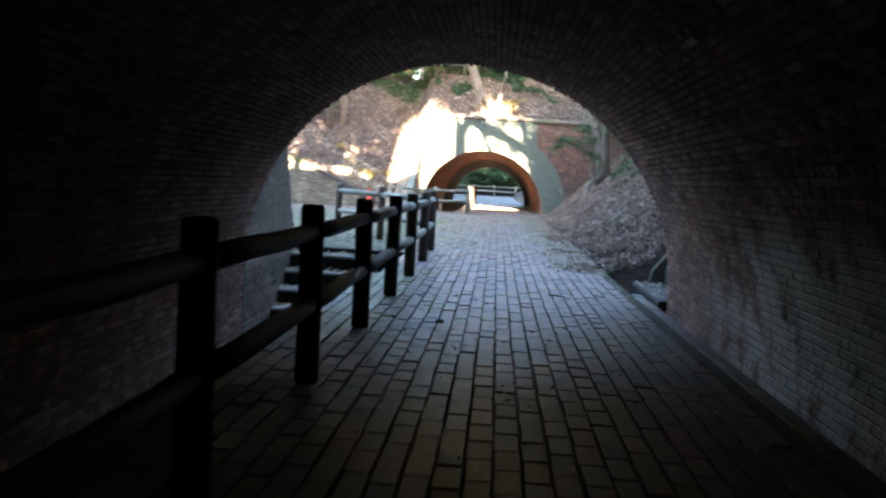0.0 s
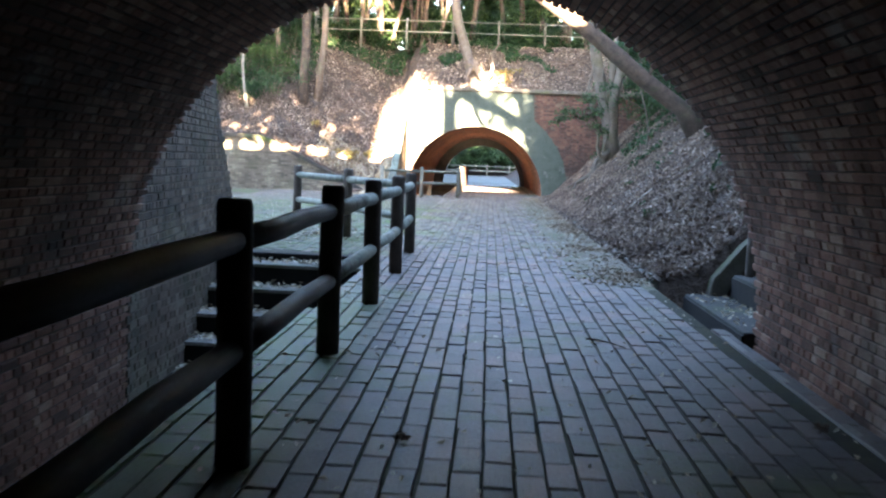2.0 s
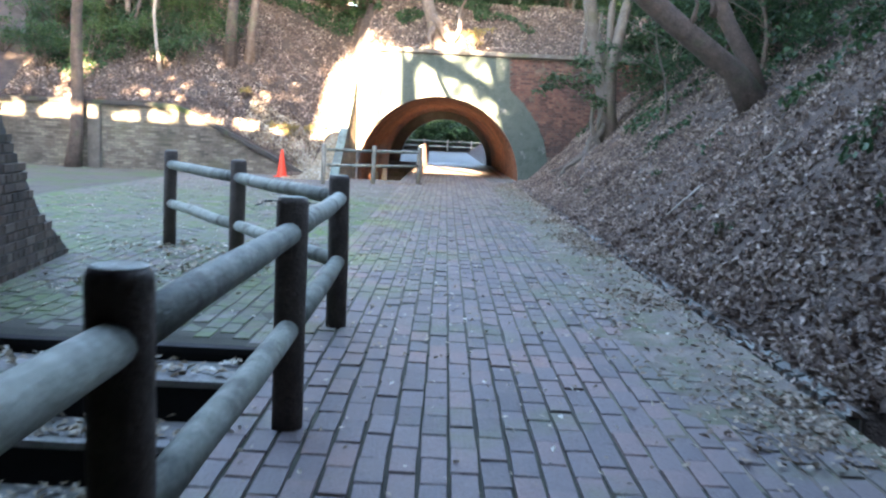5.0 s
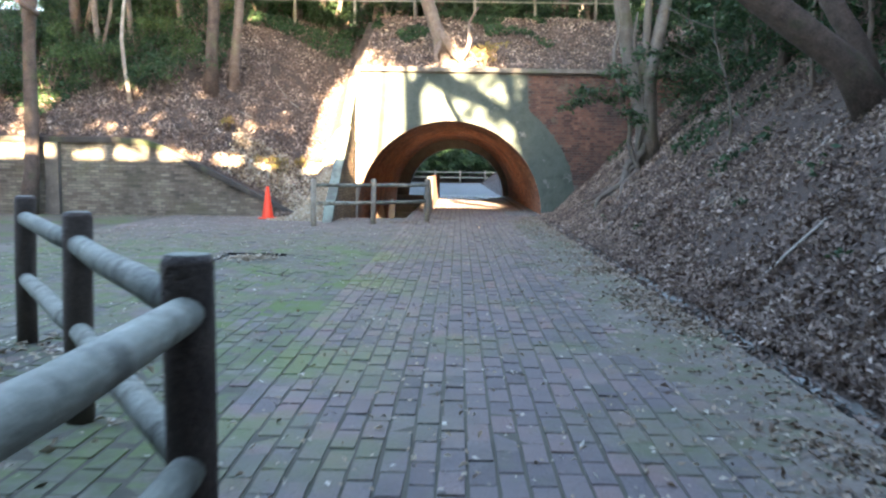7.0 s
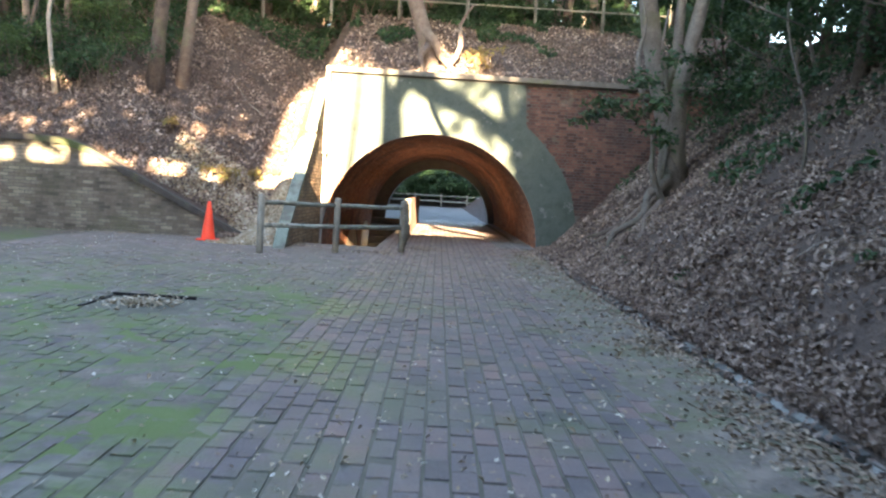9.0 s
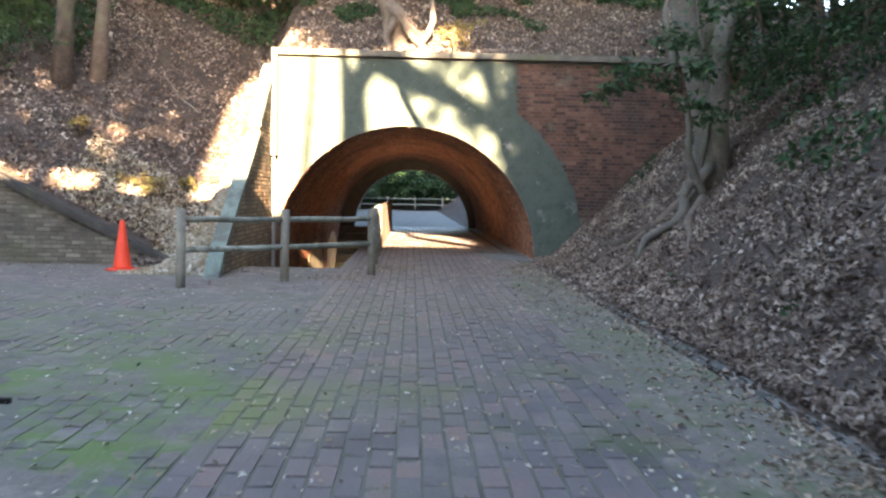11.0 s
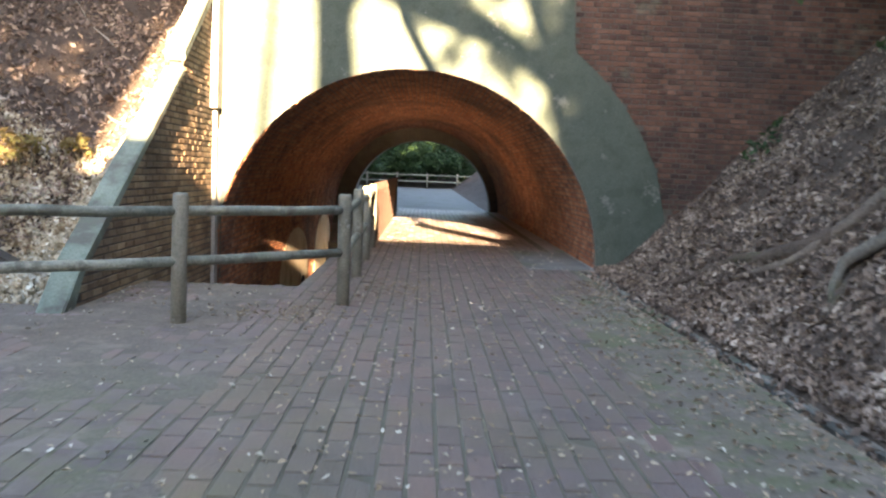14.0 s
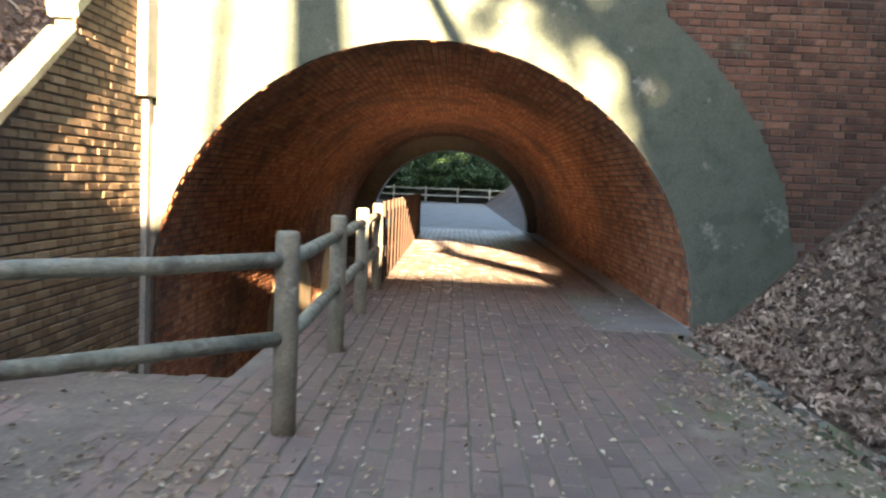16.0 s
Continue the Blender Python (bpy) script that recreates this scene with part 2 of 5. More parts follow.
M["pipe"] = surface("dull_steel_pipe", [(0.16, 0.14, 0.12), (0.26, 0.24, 0.22)], 0.55, 8.0, 0.2, metal=0.5)


# ---- mesh tools ----
def mesh_ob(name, verts, faces, mat, parent=None, label="", smooth=False):
    me = bpy.data.meshes.new(name)
    me.from_pydata([tuple(v) for v in verts], [], [tuple(int(i) for i in f) for f in faces])
    me.materials.append(mat)
    me.polygons.foreach_set("use_smooth", [smooth] * len(me.polygons))
    me.update()
    ob = new(name, me)
    if parent is not None:
        ob.parent = parent
    if label:
        ob["label"] = label
    return ob


def part(name, bm, mat, parent=None, label="", smooth=False):
    me = bpy.data.meshes.new(name)
    bmesh.ops.recalc_face_normals(bm, faces=bm.faces)
    bm.to_mesh(me)
    bm.free()
    me.materials.append(mat)
    me.polygons.foreach_set("use_smooth", [smooth] * len(me.polygons))
    ob = new(name, me)
    if parent is not None:
        ob.parent = parent
    if label:
        ob["label"] = label
    return ob


def box_bm(x0, x1, y0, y1, z0, z1, bevel=0.0):
    bm = bmesh.new()
    bmesh.ops.create_cube(bm, size=1.0, matrix=Matrix.Translation(((x0 + x1) / 2, (y0 + y1) / 2, (z0 + z1) / 2)) @ Matrix.Diagonal((x1 - x0, y1 - y0, z1 - z0, 1)))
    if bevel:
        bmesh.ops.bevel(bm, geom=list(bm.edges), offset=bevel, segments=2, affect="EDGES", profile=0.6)
    return bm


def tube(path, radii, sides=10, rough=0.0, cap_round=0.0, seed=1):
    """Vertices and faces of a closed tube along a line of points."""
    rnd = random.Random(seed)
    pts = [Vector(p) for p in path]
    radii = list(radii)
    if cap_round:
        d0, d1 = (pts[0] - pts[1]).normalized(), (pts[-1] - pts[-2]).normalized()
        pts = [pts[0] + d0 * cap_round * 0.5] + pts + [pts[-1] + d1 * cap_round * 0.5]
        radii = [radii[0] * 0.75] + radii + [radii[-1] * 0.75]
    verts, faces = [], []
    side = None
    for i, p in enumerate(pts):
        d = (pts[min(i + 1, len(pts) - 1)] - pts[max(i - 1, 0)]).normalized()
        if side is None:
            side = d.orthogonal().normalized()
        side = (side - d * side.dot(d)).normalized()
        other = d.cross(side)
        for k in range(sides):
            a = 2 * math.pi * k / sides
            r = radii[i] * (1 + rough * (rnd.random() - 0.5) * 2)
            verts.append(p + (side * math.cos(a) + other * math.sin(a)) * r)
    for i in range(len(pts) - 1):
        for k in range(sides):
            a, b = i * sides + k, i * sides + (k + 1) % sides
            faces.append((a, b, b + sides, a + sides))
    faces.append(tuple(reversed(range(sides))))
    faces.append(tuple(range(len(verts) - sides, len(verts))))
    return verts, faces


def tube_ob(name, path, radii, mat, parent=None, sides=10, rough=0.0, cap_round=0.0, seed=1, label=""):
    v, f = tube(path, radii, sides, rough, cap_round, seed)
    return mesh_ob(name, v, f, mat, parent, label, smooth=True)


def wander(a, b, n, amp, seed):
    """A line from a to b that sways."""
    rnd = random.Random(seed)
    a, b = Vector(a), Vector(b)
    ph = [rnd.uniform(0, 6.3) for _ in range(4)]
    out = []
    for i in range(n + 1):
        u = i / n
        w = math.sin(math.pi * u)
        out.append(a.lerp(b, u) + Vector((math.sin(5 * u + ph[0]), math.sin(4 * u + ph[1]), 0.3 * math.sin(6 * u + ph[2]))) * amp * w)
    return out


def leaf_mesh(name, centres, normals, sizes, mat, parent=None, seed=1, curl=0.25, aspect=0.5, label=""):
    """Many leaves in one mesh: each a folded diamond of four corners and a raised midrib."""
    g = np.random.default_rng(seed)
    c, n, s = np.asarray(centres, float), np.asarray(normals, float), np.asarray(sizes, float)
    k = len(c)
    n = n / np.linalg.norm(n, axis=1)[:, None]
    t = g.normal(size=(k, 3))
    t -= n * (t * n).sum(1)[:, None]
    t /= np.linalg.norm(t, axis=1)[:, None]
    b = np.cross(n, t)
    w = s * aspect
    cv = (g.random(k) * 2 - 0.6) * curl
    v = np.empty((k, 6, 3))
    v[:, 0] = c - t * s[:, None] * 0.5
    v[:, 1] = c + b * w[:, None] * 0.5 + n * (cv * s)[:, None] - t * s[:, None] * 0.08
    v[:, 2] = c + t * s[:, None] * 0.5 + n * (cv * s * 0.6)[:, None]
    v[:, 3] = c - b * w[:, None] * 0.5 + n * (cv * s)[:, None] - t * s[:, None] * 0.08
    v = v[:, :4]
    i = np.arange(k)[:, None] * 4
    f = np.concatenate([i + [0, 1, 2], i + [0, 2, 3]], 1).reshape(-1, 3)
    me = bpy.data.meshes.new(name)
    me.vertices.add(k * 4)
    me.vertices.foreach_set("co", v.reshape(-1))
    me.loops.add(len(f) * 3)
    me.loops.foreach_set("vertex_index", f.reshape(-1))
    me.polygons.add(len(f))
    me.polygons.foreach_set("loop_start", np.arange(len(f)) * 3)
    me.polygons.foreach_set("loop_total", np.full(len(f), 3))
    me.polygons.foreach_set("use_smooth", np.zeros(len(f), bool))
    me.materials.append(mat)
    me.update(calc_edges=True)
    ob = new(name, me)
    if parent is not None:
        ob.parent = parent
    if label:
        ob["label"] = label
    return ob


def clump_points(clumps, per, seed):
    """Leaf places in balls that are fuller at the rim: clumps are (x, y, z, radius, squash)."""
    g = np.random.default_rng(seed)
    P, Nn = [], []
    for x, y, z, r, q in clumps:
        k = int(per * r * r * 4)
        d = g.normal(size=(k, 3))
        d /= np.linalg.norm(d, axis=1)[:, None]
        rad = r * g.random(k) ** 0.4 * (0.75 + 0.35 * np.sin(d[:, 0] * 5 + x) * np.cos(d[:, 1] * 4 + z))
        p = d * rad[:, None]
        p[:, 2] *= q
        P.append(p + (x, y, z))
        nn = d * 0.5 + g.normal(size=(k, 3)) * 0.5
        nn[:, 2] += 0.8
        Nn.append(nn)
    return np.concatenate(P), np.concatenate(Nn)


# ---- bricks and pavers ----
def block_verts(half_u, half_v, deep, chamfer):
    c = chamfer
    return np.array([(-half_u, -half_v, 0), (half_u, -half_v, 0), (half_u, half_v, 0), (-half_u, half_v, 0),
                     (-half_u + c, -half_v + c, deep), (half_u - c, -half_v + c, deep), (half_u - c, half_v - c, deep), (-half_u + c, half_v - c, deep)])


BLOCK_FACES = np.array([(4, 5, 6, 7), (0, 1, 5, 4), (1, 2, 6, 5), (2, 3, 7, 6), (3, 0, 4, 7)])
_shared = {}


def blocks(name, stuff_name, items, mat, mat_piece, parent, deep, chamfer, near, label=""):
    """items: (origin, along, across, out, half_u, half_v). Those within near (at most 300) become pieces, the rest one joined mesh."""
    pieces = [i for i, it in enumerate(items) if near(it[0])]
    g = np.random.default_rng(len(items))
    if len(pieces) > 300:
        pieces = pieces[:300]
    chosen = set(pieces)
    for i in pieces:
        o, u, w, n, hu, hv = items[i]
        key = (name, parent.name, round(hu, 3), round(hv, 3))
        if key not in _shared:
            me = bpy.data.meshes.new(name)
            me.from_pydata([tuple(v) for v in block_verts(hu, hv, deep, chamfer)], [], [tuple(int(k) for k in f) for f in BLOCK_FACES])
            me.polygons.foreach_set("use_smooth", [False] * len(me.polygons))
            me.materials.append(mat_piece)
            _shared[key] = me
        ob = new(name, _shared[key])
        ob.parent = parent
        o = np.asarray(o) + np.asarray(n) * g.uniform(-0.004, 0.003)
        ob.matrix_basis = Matrix(((u[0], w[0], n[0], o[0]), (u[1], w[1], n[1], o[1]), (u[2], w[2], n[2], o[2]), (0, 0, 0, 1))) @ pose(0, 0, 0, g.uniform(-1.2, 1.2), g.uniform(-1.2, 1.2), 0)
    rest = [it for i, it in enumerate(items) if i not in chosen]
    if not rest:
        return
    O = np.array([it[0] for it in rest])
    U, W, Nn = (np.array([it[k] for it in rest]) for k in (1, 2, 3))
    V = np.stack([block_verts(it[4], it[5], deep, chamfer) for it in rest])
    lift = g.uniform(-0.004, 0.003, len(rest))
    twist = g.uniform(-0.022, 0.022, (len(rest), 2))
    V[:, 4:, 2] += V[:, 4:, 0] * twist[:, :1] + V[:, 4:, 1] * twist[:, 1:]
    co = O[:, None] + U[:, None] * V[..., :1] + W[:, None] * V[..., 1:2] + Nn[:, None] * (V[..., 2:] + lift[:, None, None])
    F = (np.arange(len(rest))[:, None, None] * 8 + BLOCK_FACES).reshape(-1, 4)
    me = bpy.data.meshes.new(stuff_name)
    me.vertices.add(len(rest) * 8)
    me.vertices.foreach_set("co", co.reshape(-1))
    me.loops.add(len(F) * 4)
    me.loops.foreach_set("vertex_index", F.reshape(-1))
    me.polygons.add(len(F))
    me.polygons.foreach_set("loop_start", np.arange(len(F)) * 4)
    me.polygons.foreach_set("loop_total", np.full(len(F), 4))
    me.polygons.foreach_set("use_smooth", np.zeros(len(F), bool))
    me.materials.append(mat)
    me.update(calc_edges=True)
    ob = new(stuff_name, me)
    ob.parent = parent
    tagged(ob, label, kind="stuff")


def bond(surf, u0, u1, v0, v1, keep, seed, length=0.22, course=0.066, joint=0.009, headers=True):
    """English bond over a surface, or stretchers alone: surf(u, v) gives place, along, across, out."""
    rnd = random.Random(seed)
    out = []
    rows = int((v1 - v0) / course)
    for r in range(rows):
        v = v0 + (r + 0.5) * course
        step = length / 2 if headers and r % 2 else length
        u = u0 + (0.0 if r % 2 == 0 else -length / (4 if headers else 2)) + rnd.uniform(-0.01, 0.01)
        while u < u1:
            mid = u + step / 2
            if u0 <= mid <= u1 and keep(mid, v):
                o, a, b, n = surf(mid, v)
                out.append((o, a, b, n, round((step - joint) / 2, 4), round((course - joint) / 2, 4)))
            u += step
    return out


def flat(origin, along, up):
    o, a, b = Vector(origin), Vector(along).normalized(), Vector(up).normalized()
    n = a.cross(b)
    return lambda u, v: (tuple(o + a * u + b * v), tuple(a), tuple(b), tuple(n))


def vault_surf(cx, cz, r, s_right):
    """v runs from the right foot up over the crown to the left foot; below the springing the sides are upright."""
    half = math.pi * r

    def at(y, v):
        s = v - s_right
        if s < 0:
            return (cx + r, y, cz + s), (0, 1, 0), (0, 0, 1), (-1, 0, 0)
        if s > half:
            return (cx - r, y, cz - (s - half)), (0, 1, 0), (0, 0, -1), (1, 0, 0)
        a = s / r
        return (cx + r * math.cos(a), y, cz + r * math.sin(a)), (0, 1, 0), (-math.sin(a), 0, math.cos(a)), (-math.cos(a), 0, -math.sin(a))
    return at


def vault_shell(name, cx, cz, r, y0, y1, foot_right, foot_left, thick, mat):
    prof = [(cx + r, foot_right)]
    prof += [(cx + r * math.cos(a), cz + r * math.sin(a)) for a in np.linspace(0, math.pi, 49)]
    prof += [(cx - r, foot_left)]
    R = r + thick
    outer = [(cx + R, foot_right)] + [(cx + R * math.cos(a), cz + R * math.sin(a)) for a in np.linspace(0, math.pi, 49)] + [(cx - R, foot_left)]
    n = len(prof)
    verts = [(x, y, z) for y in (y0, y1) for ring in (prof, outer) for x, z in ring]
    faces = []
    for i in range(n - 1):
        faces.append((i, i + 1, 2 * n + i + 1, 2 * n + i))
        faces.append((n + i, 3 * n + i, 3 * n + i + 1, n + i + 1))
        faces.append((i, n + i, n + i + 1, i + 1))
        faces.append((2 * n + i, 2 * n + i + 1, 3 * n + i + 1, 3 * n + i))
    return mesh_ob(name, verts, faces, mat)


def arch_wall(name, x0, x1, z0, top, cx, cz, r, ya, yb, mat, parent=None, left_foot=None):
    """A wall in the x-z plane, ya to yb thick, with a round-headed opening. top(x) gives its upper edge; the opening reaches the wall's foot."""
    xs = sorted(set([x0, x1] + [x for x in list(np.linspace(x0, x1, 25)) + [cx - r * math.cos(a) for a in np.linspace(0, math.pi, 61)] if x0 <= x <= x1]))
    verts, faces = [], []
    lo = [cz + math.sqrt(max(0.0, r * r - (x - cx) ** 2)) if abs(x - cx) < r - 1e-6 else None for x in xs]

    def quad(p):
        k = len(verts)
        verts.extend(p)
        faces.append((k, k + 1, k + 2, k + 3))
    for i in range(len(xs) - 1):
        a, b = xs[i], xs[i + 1]
        inside = abs((a + b) / 2 - cx) < r
        la = (lo[i] if lo[i] is not None else cz) if inside else z0
        lb = (lo[i + 1] if lo[i + 1] is not None else cz) if inside else z0
        ta, tb = top(a), top(b)
        if ta <= la and tb <= lb:
            continue
        ta, tb = max(ta, la + 0.001), max(tb, lb + 0.001)
        quad([(a, ya, la), (b, ya, lb), (b, ya, tb), (a, ya, ta)])
        quad([(b, yb, lb), (a, yb, la), (a, yb, ta), (b, yb, tb)])
        quad([(a, ya, ta), (b, ya, tb), (b, yb, tb), (a, yb, ta)])
        quad([(b, ya, lb), (a, ya, la), (a, yb, la), (b, yb, lb)])
    for x, t in ((x0, top(x0)), (x1, top(x1))):
        quad([(x, ya, z0), (x, yb, z0), (x, yb, t), (x, ya, t)])
    for x in (cx - r, cx + r):
        if x0 < x < x1:
            quad([(x, ya, z0), (x, yb, z0), (x, yb, cz), (x, ya, cz)])
    return mesh_ob(name, verts, faces, mat, parent)


# ---- the lie of the land ----
T1 = dict(cx=-0.44, cz=-0.048, r=2.595, y=10.13)
T2 = dict(cx=-0.56, cz=0.0, r=2.43, y=34.6)
EXIT2 = dict(cx=-0.43, cz=0.0, r=2.05, y=50.0)
LOW = -1.62
PATH_L, PATH_R = -1.44, 1.602
STAIR_R = -1.30
TOE = 1.80


def bump(x, y, k=1.0):
    return 0.10 * k * noise.noise((x * 0.9, y * 0.9, 3.1)) + 0.04 * k * noise.noise((x * 2.7, y * 2.7, 8.0))


def bank(x):
    """The slope on the right-hand side of the path: a low toe, then a steep leafy bank."""
    d = max(0.0, x - TOE)
    if d < 0.34:
        return 0.10 * d
    return 0.034 + 0.95 * (d - 0.34) if d < 3.6 else 3.13 + 0.75 * (d - 3.6) if d < 6.4 else min(6.6, 5.23 + 0.25 * (d - 6.4))


def foot(x):
    """The height kept back by the low brick wall at the back of the court."""
    return 0.0 if x > -4.2 else 1.62 * (-4.2 - x) / 3.4 if x > -7.6 else 1.66


def toe(x, y):
    """The foot of the slope beside the wing wall."""
    u = min(1.0, max(0.0, (x + 4.3) / 1.0))
    return u * u * (3 - 2 * u) * 0.64 * (y - 30.35) - 0.03


def left_hill(x, y):
    if y < 31.95:
        west = max(0.0, -12.5 - x)
        return min(6.0, 0.9 * west)
    z = foot(x) + 0.66 * (y - 31.95)
    if x > -4.3:
        z = max(z, toe(x, y))
    crest = 5.95 + 0.02 * max(0, y - 40)
    z = z if z < 5.2 else 5.2 + 0.6 * (z - 5.2)
    return max(min(z, crest), min(6.0, 0.9 * max(0.0, -12.5 - x)))


def over_tunnel(x, y):
    z = min(3.70 + 0.46 * max(0.0, y - 34.9), 5.95)
    return max(z, bank(x))


def land(x, y):
    if y > 34.75 and x > -3.2:
        return over_tunnel(x, y) + bump(x, y) * 0.7
    if TOE - 0.1 < x < 4.7 and y < 12.35:
        return min(bank(x), -0.33 + 0.85 * max(0.0, x - 2.45))
    if x > TOE:
        return bank(x) + bump(x, y, 1.25) * min(1, (x - TOE) * 1.3)
    if -4.3 < x < -3.0 and 30.2 < y <= 31.95:
        return max(-0.035, toe(x, y))
    if x < -3.0 and (y > 31.95 or x < -12.5):
        h = left_hill(x, y)
        return h + bump(x, y) * min(1, max(0, y - 32.2))
    return -0.035


def patch(verts, faces, xs, ys, h):
    k, nx = len(verts), len(xs)
    for y in ys:
        for x in xs:
            verts.append((x, y, h(x, y)))
    for j in range(len(ys) - 1):
        for i in range(nx - 1):
            a = k + j * nx + i
            faces.append((a, a + 1, a + nx + 1, a + nx))


def span(*stops):
    out = []
    for (a, n), (b, _) in zip(stops, stops[1:]):
        out += list(np.linspace(a, b, n, endpoint=False))
    return out + [stops[-1][0]]


def behind(x, y):
    """The hill that the first tunnel runs under."""
    return 6.78 + 0.03 * (8 - y) + bump(x, y, 1.2) - 0.35 * min(1.0, max(0.0, (y - 8.9) / 1.1)) - 0.10 * min(1.0, max(0.0, (-4.6 - x) / 1.2))


def beyond(x, y):
    """The second court and the slopes round it."""
    r = max(0.0, x - 1.9 + 0.012 * (y - 50)) * 0.8
    l = max(0.0, -9.0 - x) * 0.8
    b = max(0.0, y - 84.0) * 0.55
    z = max(r, l, b)
    return min(z, 7.0) + (bump(x, y, 2) if z > 0.1 else 0) - 0.02


gv, gf = [], []
patch(gv, gf, span((TOE, 44), (8.0, 14), (14, 6), (60, 1)), span((10.1, 10), (12.30, 2), (12.38, 95), (34.7, 1)), land)
patch(gv, gf, [PATH_R - 0.02, 1.71, TOE + 0.005], span((10.13, 60), (34.7, 1)), lambda x, y: (-0.12 if y > 12.35 else -0.31) + 0.02 * noise.noise((x * 3, y * 3, 1)))
patch(gv, gf, span((-3.05, 6), (PATH_L, 1)), span((13.08, 30), (31.9, 1)), lambda x, y: -0.04)
patch(gv, gf, span((-60, 8), (-14, 12), (-3.6, 1)), span((10.1, 6), (13.23, 1)), land)
patch(gv, gf, span((-60, 8), (-14, 12), (-3.05, 1)), span((13.23, 14), (31.9, 1)), lambda x, y: left_hill(x, y) - 0.035)
patch(gv, gf, span((-60, 8), (-14, 44), (-3.05, 1)), span((31.95, 28), (40.5, 8), (50, 6), (90, 1)), lambda x, y: left_hill(x, y) + bump(x, y) * min(1, max(0, y - 32.2)))
patch(gv, gf, span((-4.3, 12), (-3.05, 1)), span((30.2, 12), (31.96, 1)), lambda x, y: max(-0.05, toe(x, y)) + 0.3 * bump(x, y) * max(0, y - 30.6))
patch(gv, gf, span((-3.05, 40), (8.0, 10), (14, 6), (60, 1)), span((34.75, 20), (41, 8), (49.6, 1)), lambda x, y: over_tunnel(x, y) + bump(x, y) * 0.7)
patch(gv, gf, span((-60, 6), (-9, 8), (-1.5, 1)), span((90, 4), (120, 1)), beyond)
patch(gv, gf, span((-12, 6), (-1.5, 6), (2.0, 16), (8, 8), (60, 1)), span((50.0, 40), (84, 20), (110, 6), (400, 1)), beyond)
patch(gv, gf, span((-60, 20), (60, 1)), span((-60, 24), (10.04, 1)), behind)
ground = tagged(mesh_ob("ground", gv, gf, M["bank"], smooth=True), "brown earth under leaf mould on steep wooded banks", "ground", kind="structure")
soil_v, soil_f = [], []
patch(soil_v, soil_f, span((-14, 40), (-3.05, 1)), span((13.23, 70), (32.1, 1)), lambda x, y: -0.02 + 0.012 * noise.noise((x * 2, y * 2, 0)))
court = tagged(mesh_ob("court_floor", soil_v, soil_f, M["soil"], smooth=True), "mossy trodden soil of the sunken court", "ground", kind="structure")

# beds under the paving
path_bed = tagged(part("path_floor", box_bm(PATH_L, PATH_R, 13.08, 50.0, -0.45, -0.003), M["joint"]), "brick-paved path with mossy earth joints", "path", kind="structure")
court_bed = tagged(part("court_paving", box_bm(-7.0, PATH_L - 0.002, 13.10, 31.88, -0.30, -0.004), M["joint"]), "mossy brick paving of the court", "paving", kind="structure")
part("path_bed", box_bm(PATH_L, PATH_R, -6.0, 9.53, LOW - 0.3, -0.009), M["joint"], path_bed)
part("path_bed", box_bm(STAIR_R, PATH_R, 9.532, 13.078, LOW, -0.008), M["joint"], path_bed)
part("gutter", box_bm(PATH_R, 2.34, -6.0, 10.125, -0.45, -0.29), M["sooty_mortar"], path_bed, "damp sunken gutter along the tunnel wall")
part("edging", box_bm(PATH_R + 0.002, PATH_R + 0.055, -2.0, 9.2, -0.40, 0.002, 0.006), M["concrete"], path_bed)
part("edging", box_bm(PATH_L - 0.055, PATH_L - 0.003, -2.0, 9.53, -0.014, 0.016, 0.004), M["concrete"], path_bed)
part("cement_screed", box_bm(0.95, 1.80, 34.2, 36.6, -0.02, 0.0065, 0.003), M["screed"], path_bed, "pale cement patch at the tunnel mouth")
part("tunnel_edge", box_bm(PATH_R, 1.88, 34.6, 50.0, -0.4, -0.004), M["concrete"], path_bed)
far_court = tagged(part("far_court_floor", box_bm(-9.0, 3.0, 50.0, 84.0, -0.3, 0.0), M["screed"]), "pale grey paving beyond the second tunnel", "paving", kind="structure")
low_1 = tagged(part("lower_floor_1", box_bm(-3.4, STAIR_R, -6.0, 13.23, LOW - 0.3, LOW), M["soil"]), "damp sunken floor beside the path", "floor", kind="structure")
low_2 = tagged(part("lower_floor_2", box_bm(-3.3, PATH_L, 31.9, 50.0, LOW - 0.3, LOW), M["soil"]), "damp sunken floor beside the path", "floor", kind="structure")
edge_1 = tagged(part("retaining_wall_1", box_bm(PATH_L - 0.12, PATH_L - 0.002, -6.0, 9.53, LOW, -0.016), M["sooty_mortar"]), "low retaining wall under the path edge", "wall", kind="structure")
edge_2 = tagged(part("retaining_wall_2", box_bm(PATH_L - 0.12, PATH_L - 0.002, 31.88, 50.0, LOW, -0.016), M["mortar"]), "low retaining wall under the path edge", "wall", kind="structure")
edge_3 = tagged(part("retaining_wall_3", box_bm(-3.3, PATH_L - 0.13, 31.80, 31.88, LOW, -0.016), M["mortar"]), "low retaining wall at the head of the sunken floor", "wall", kind="structure")

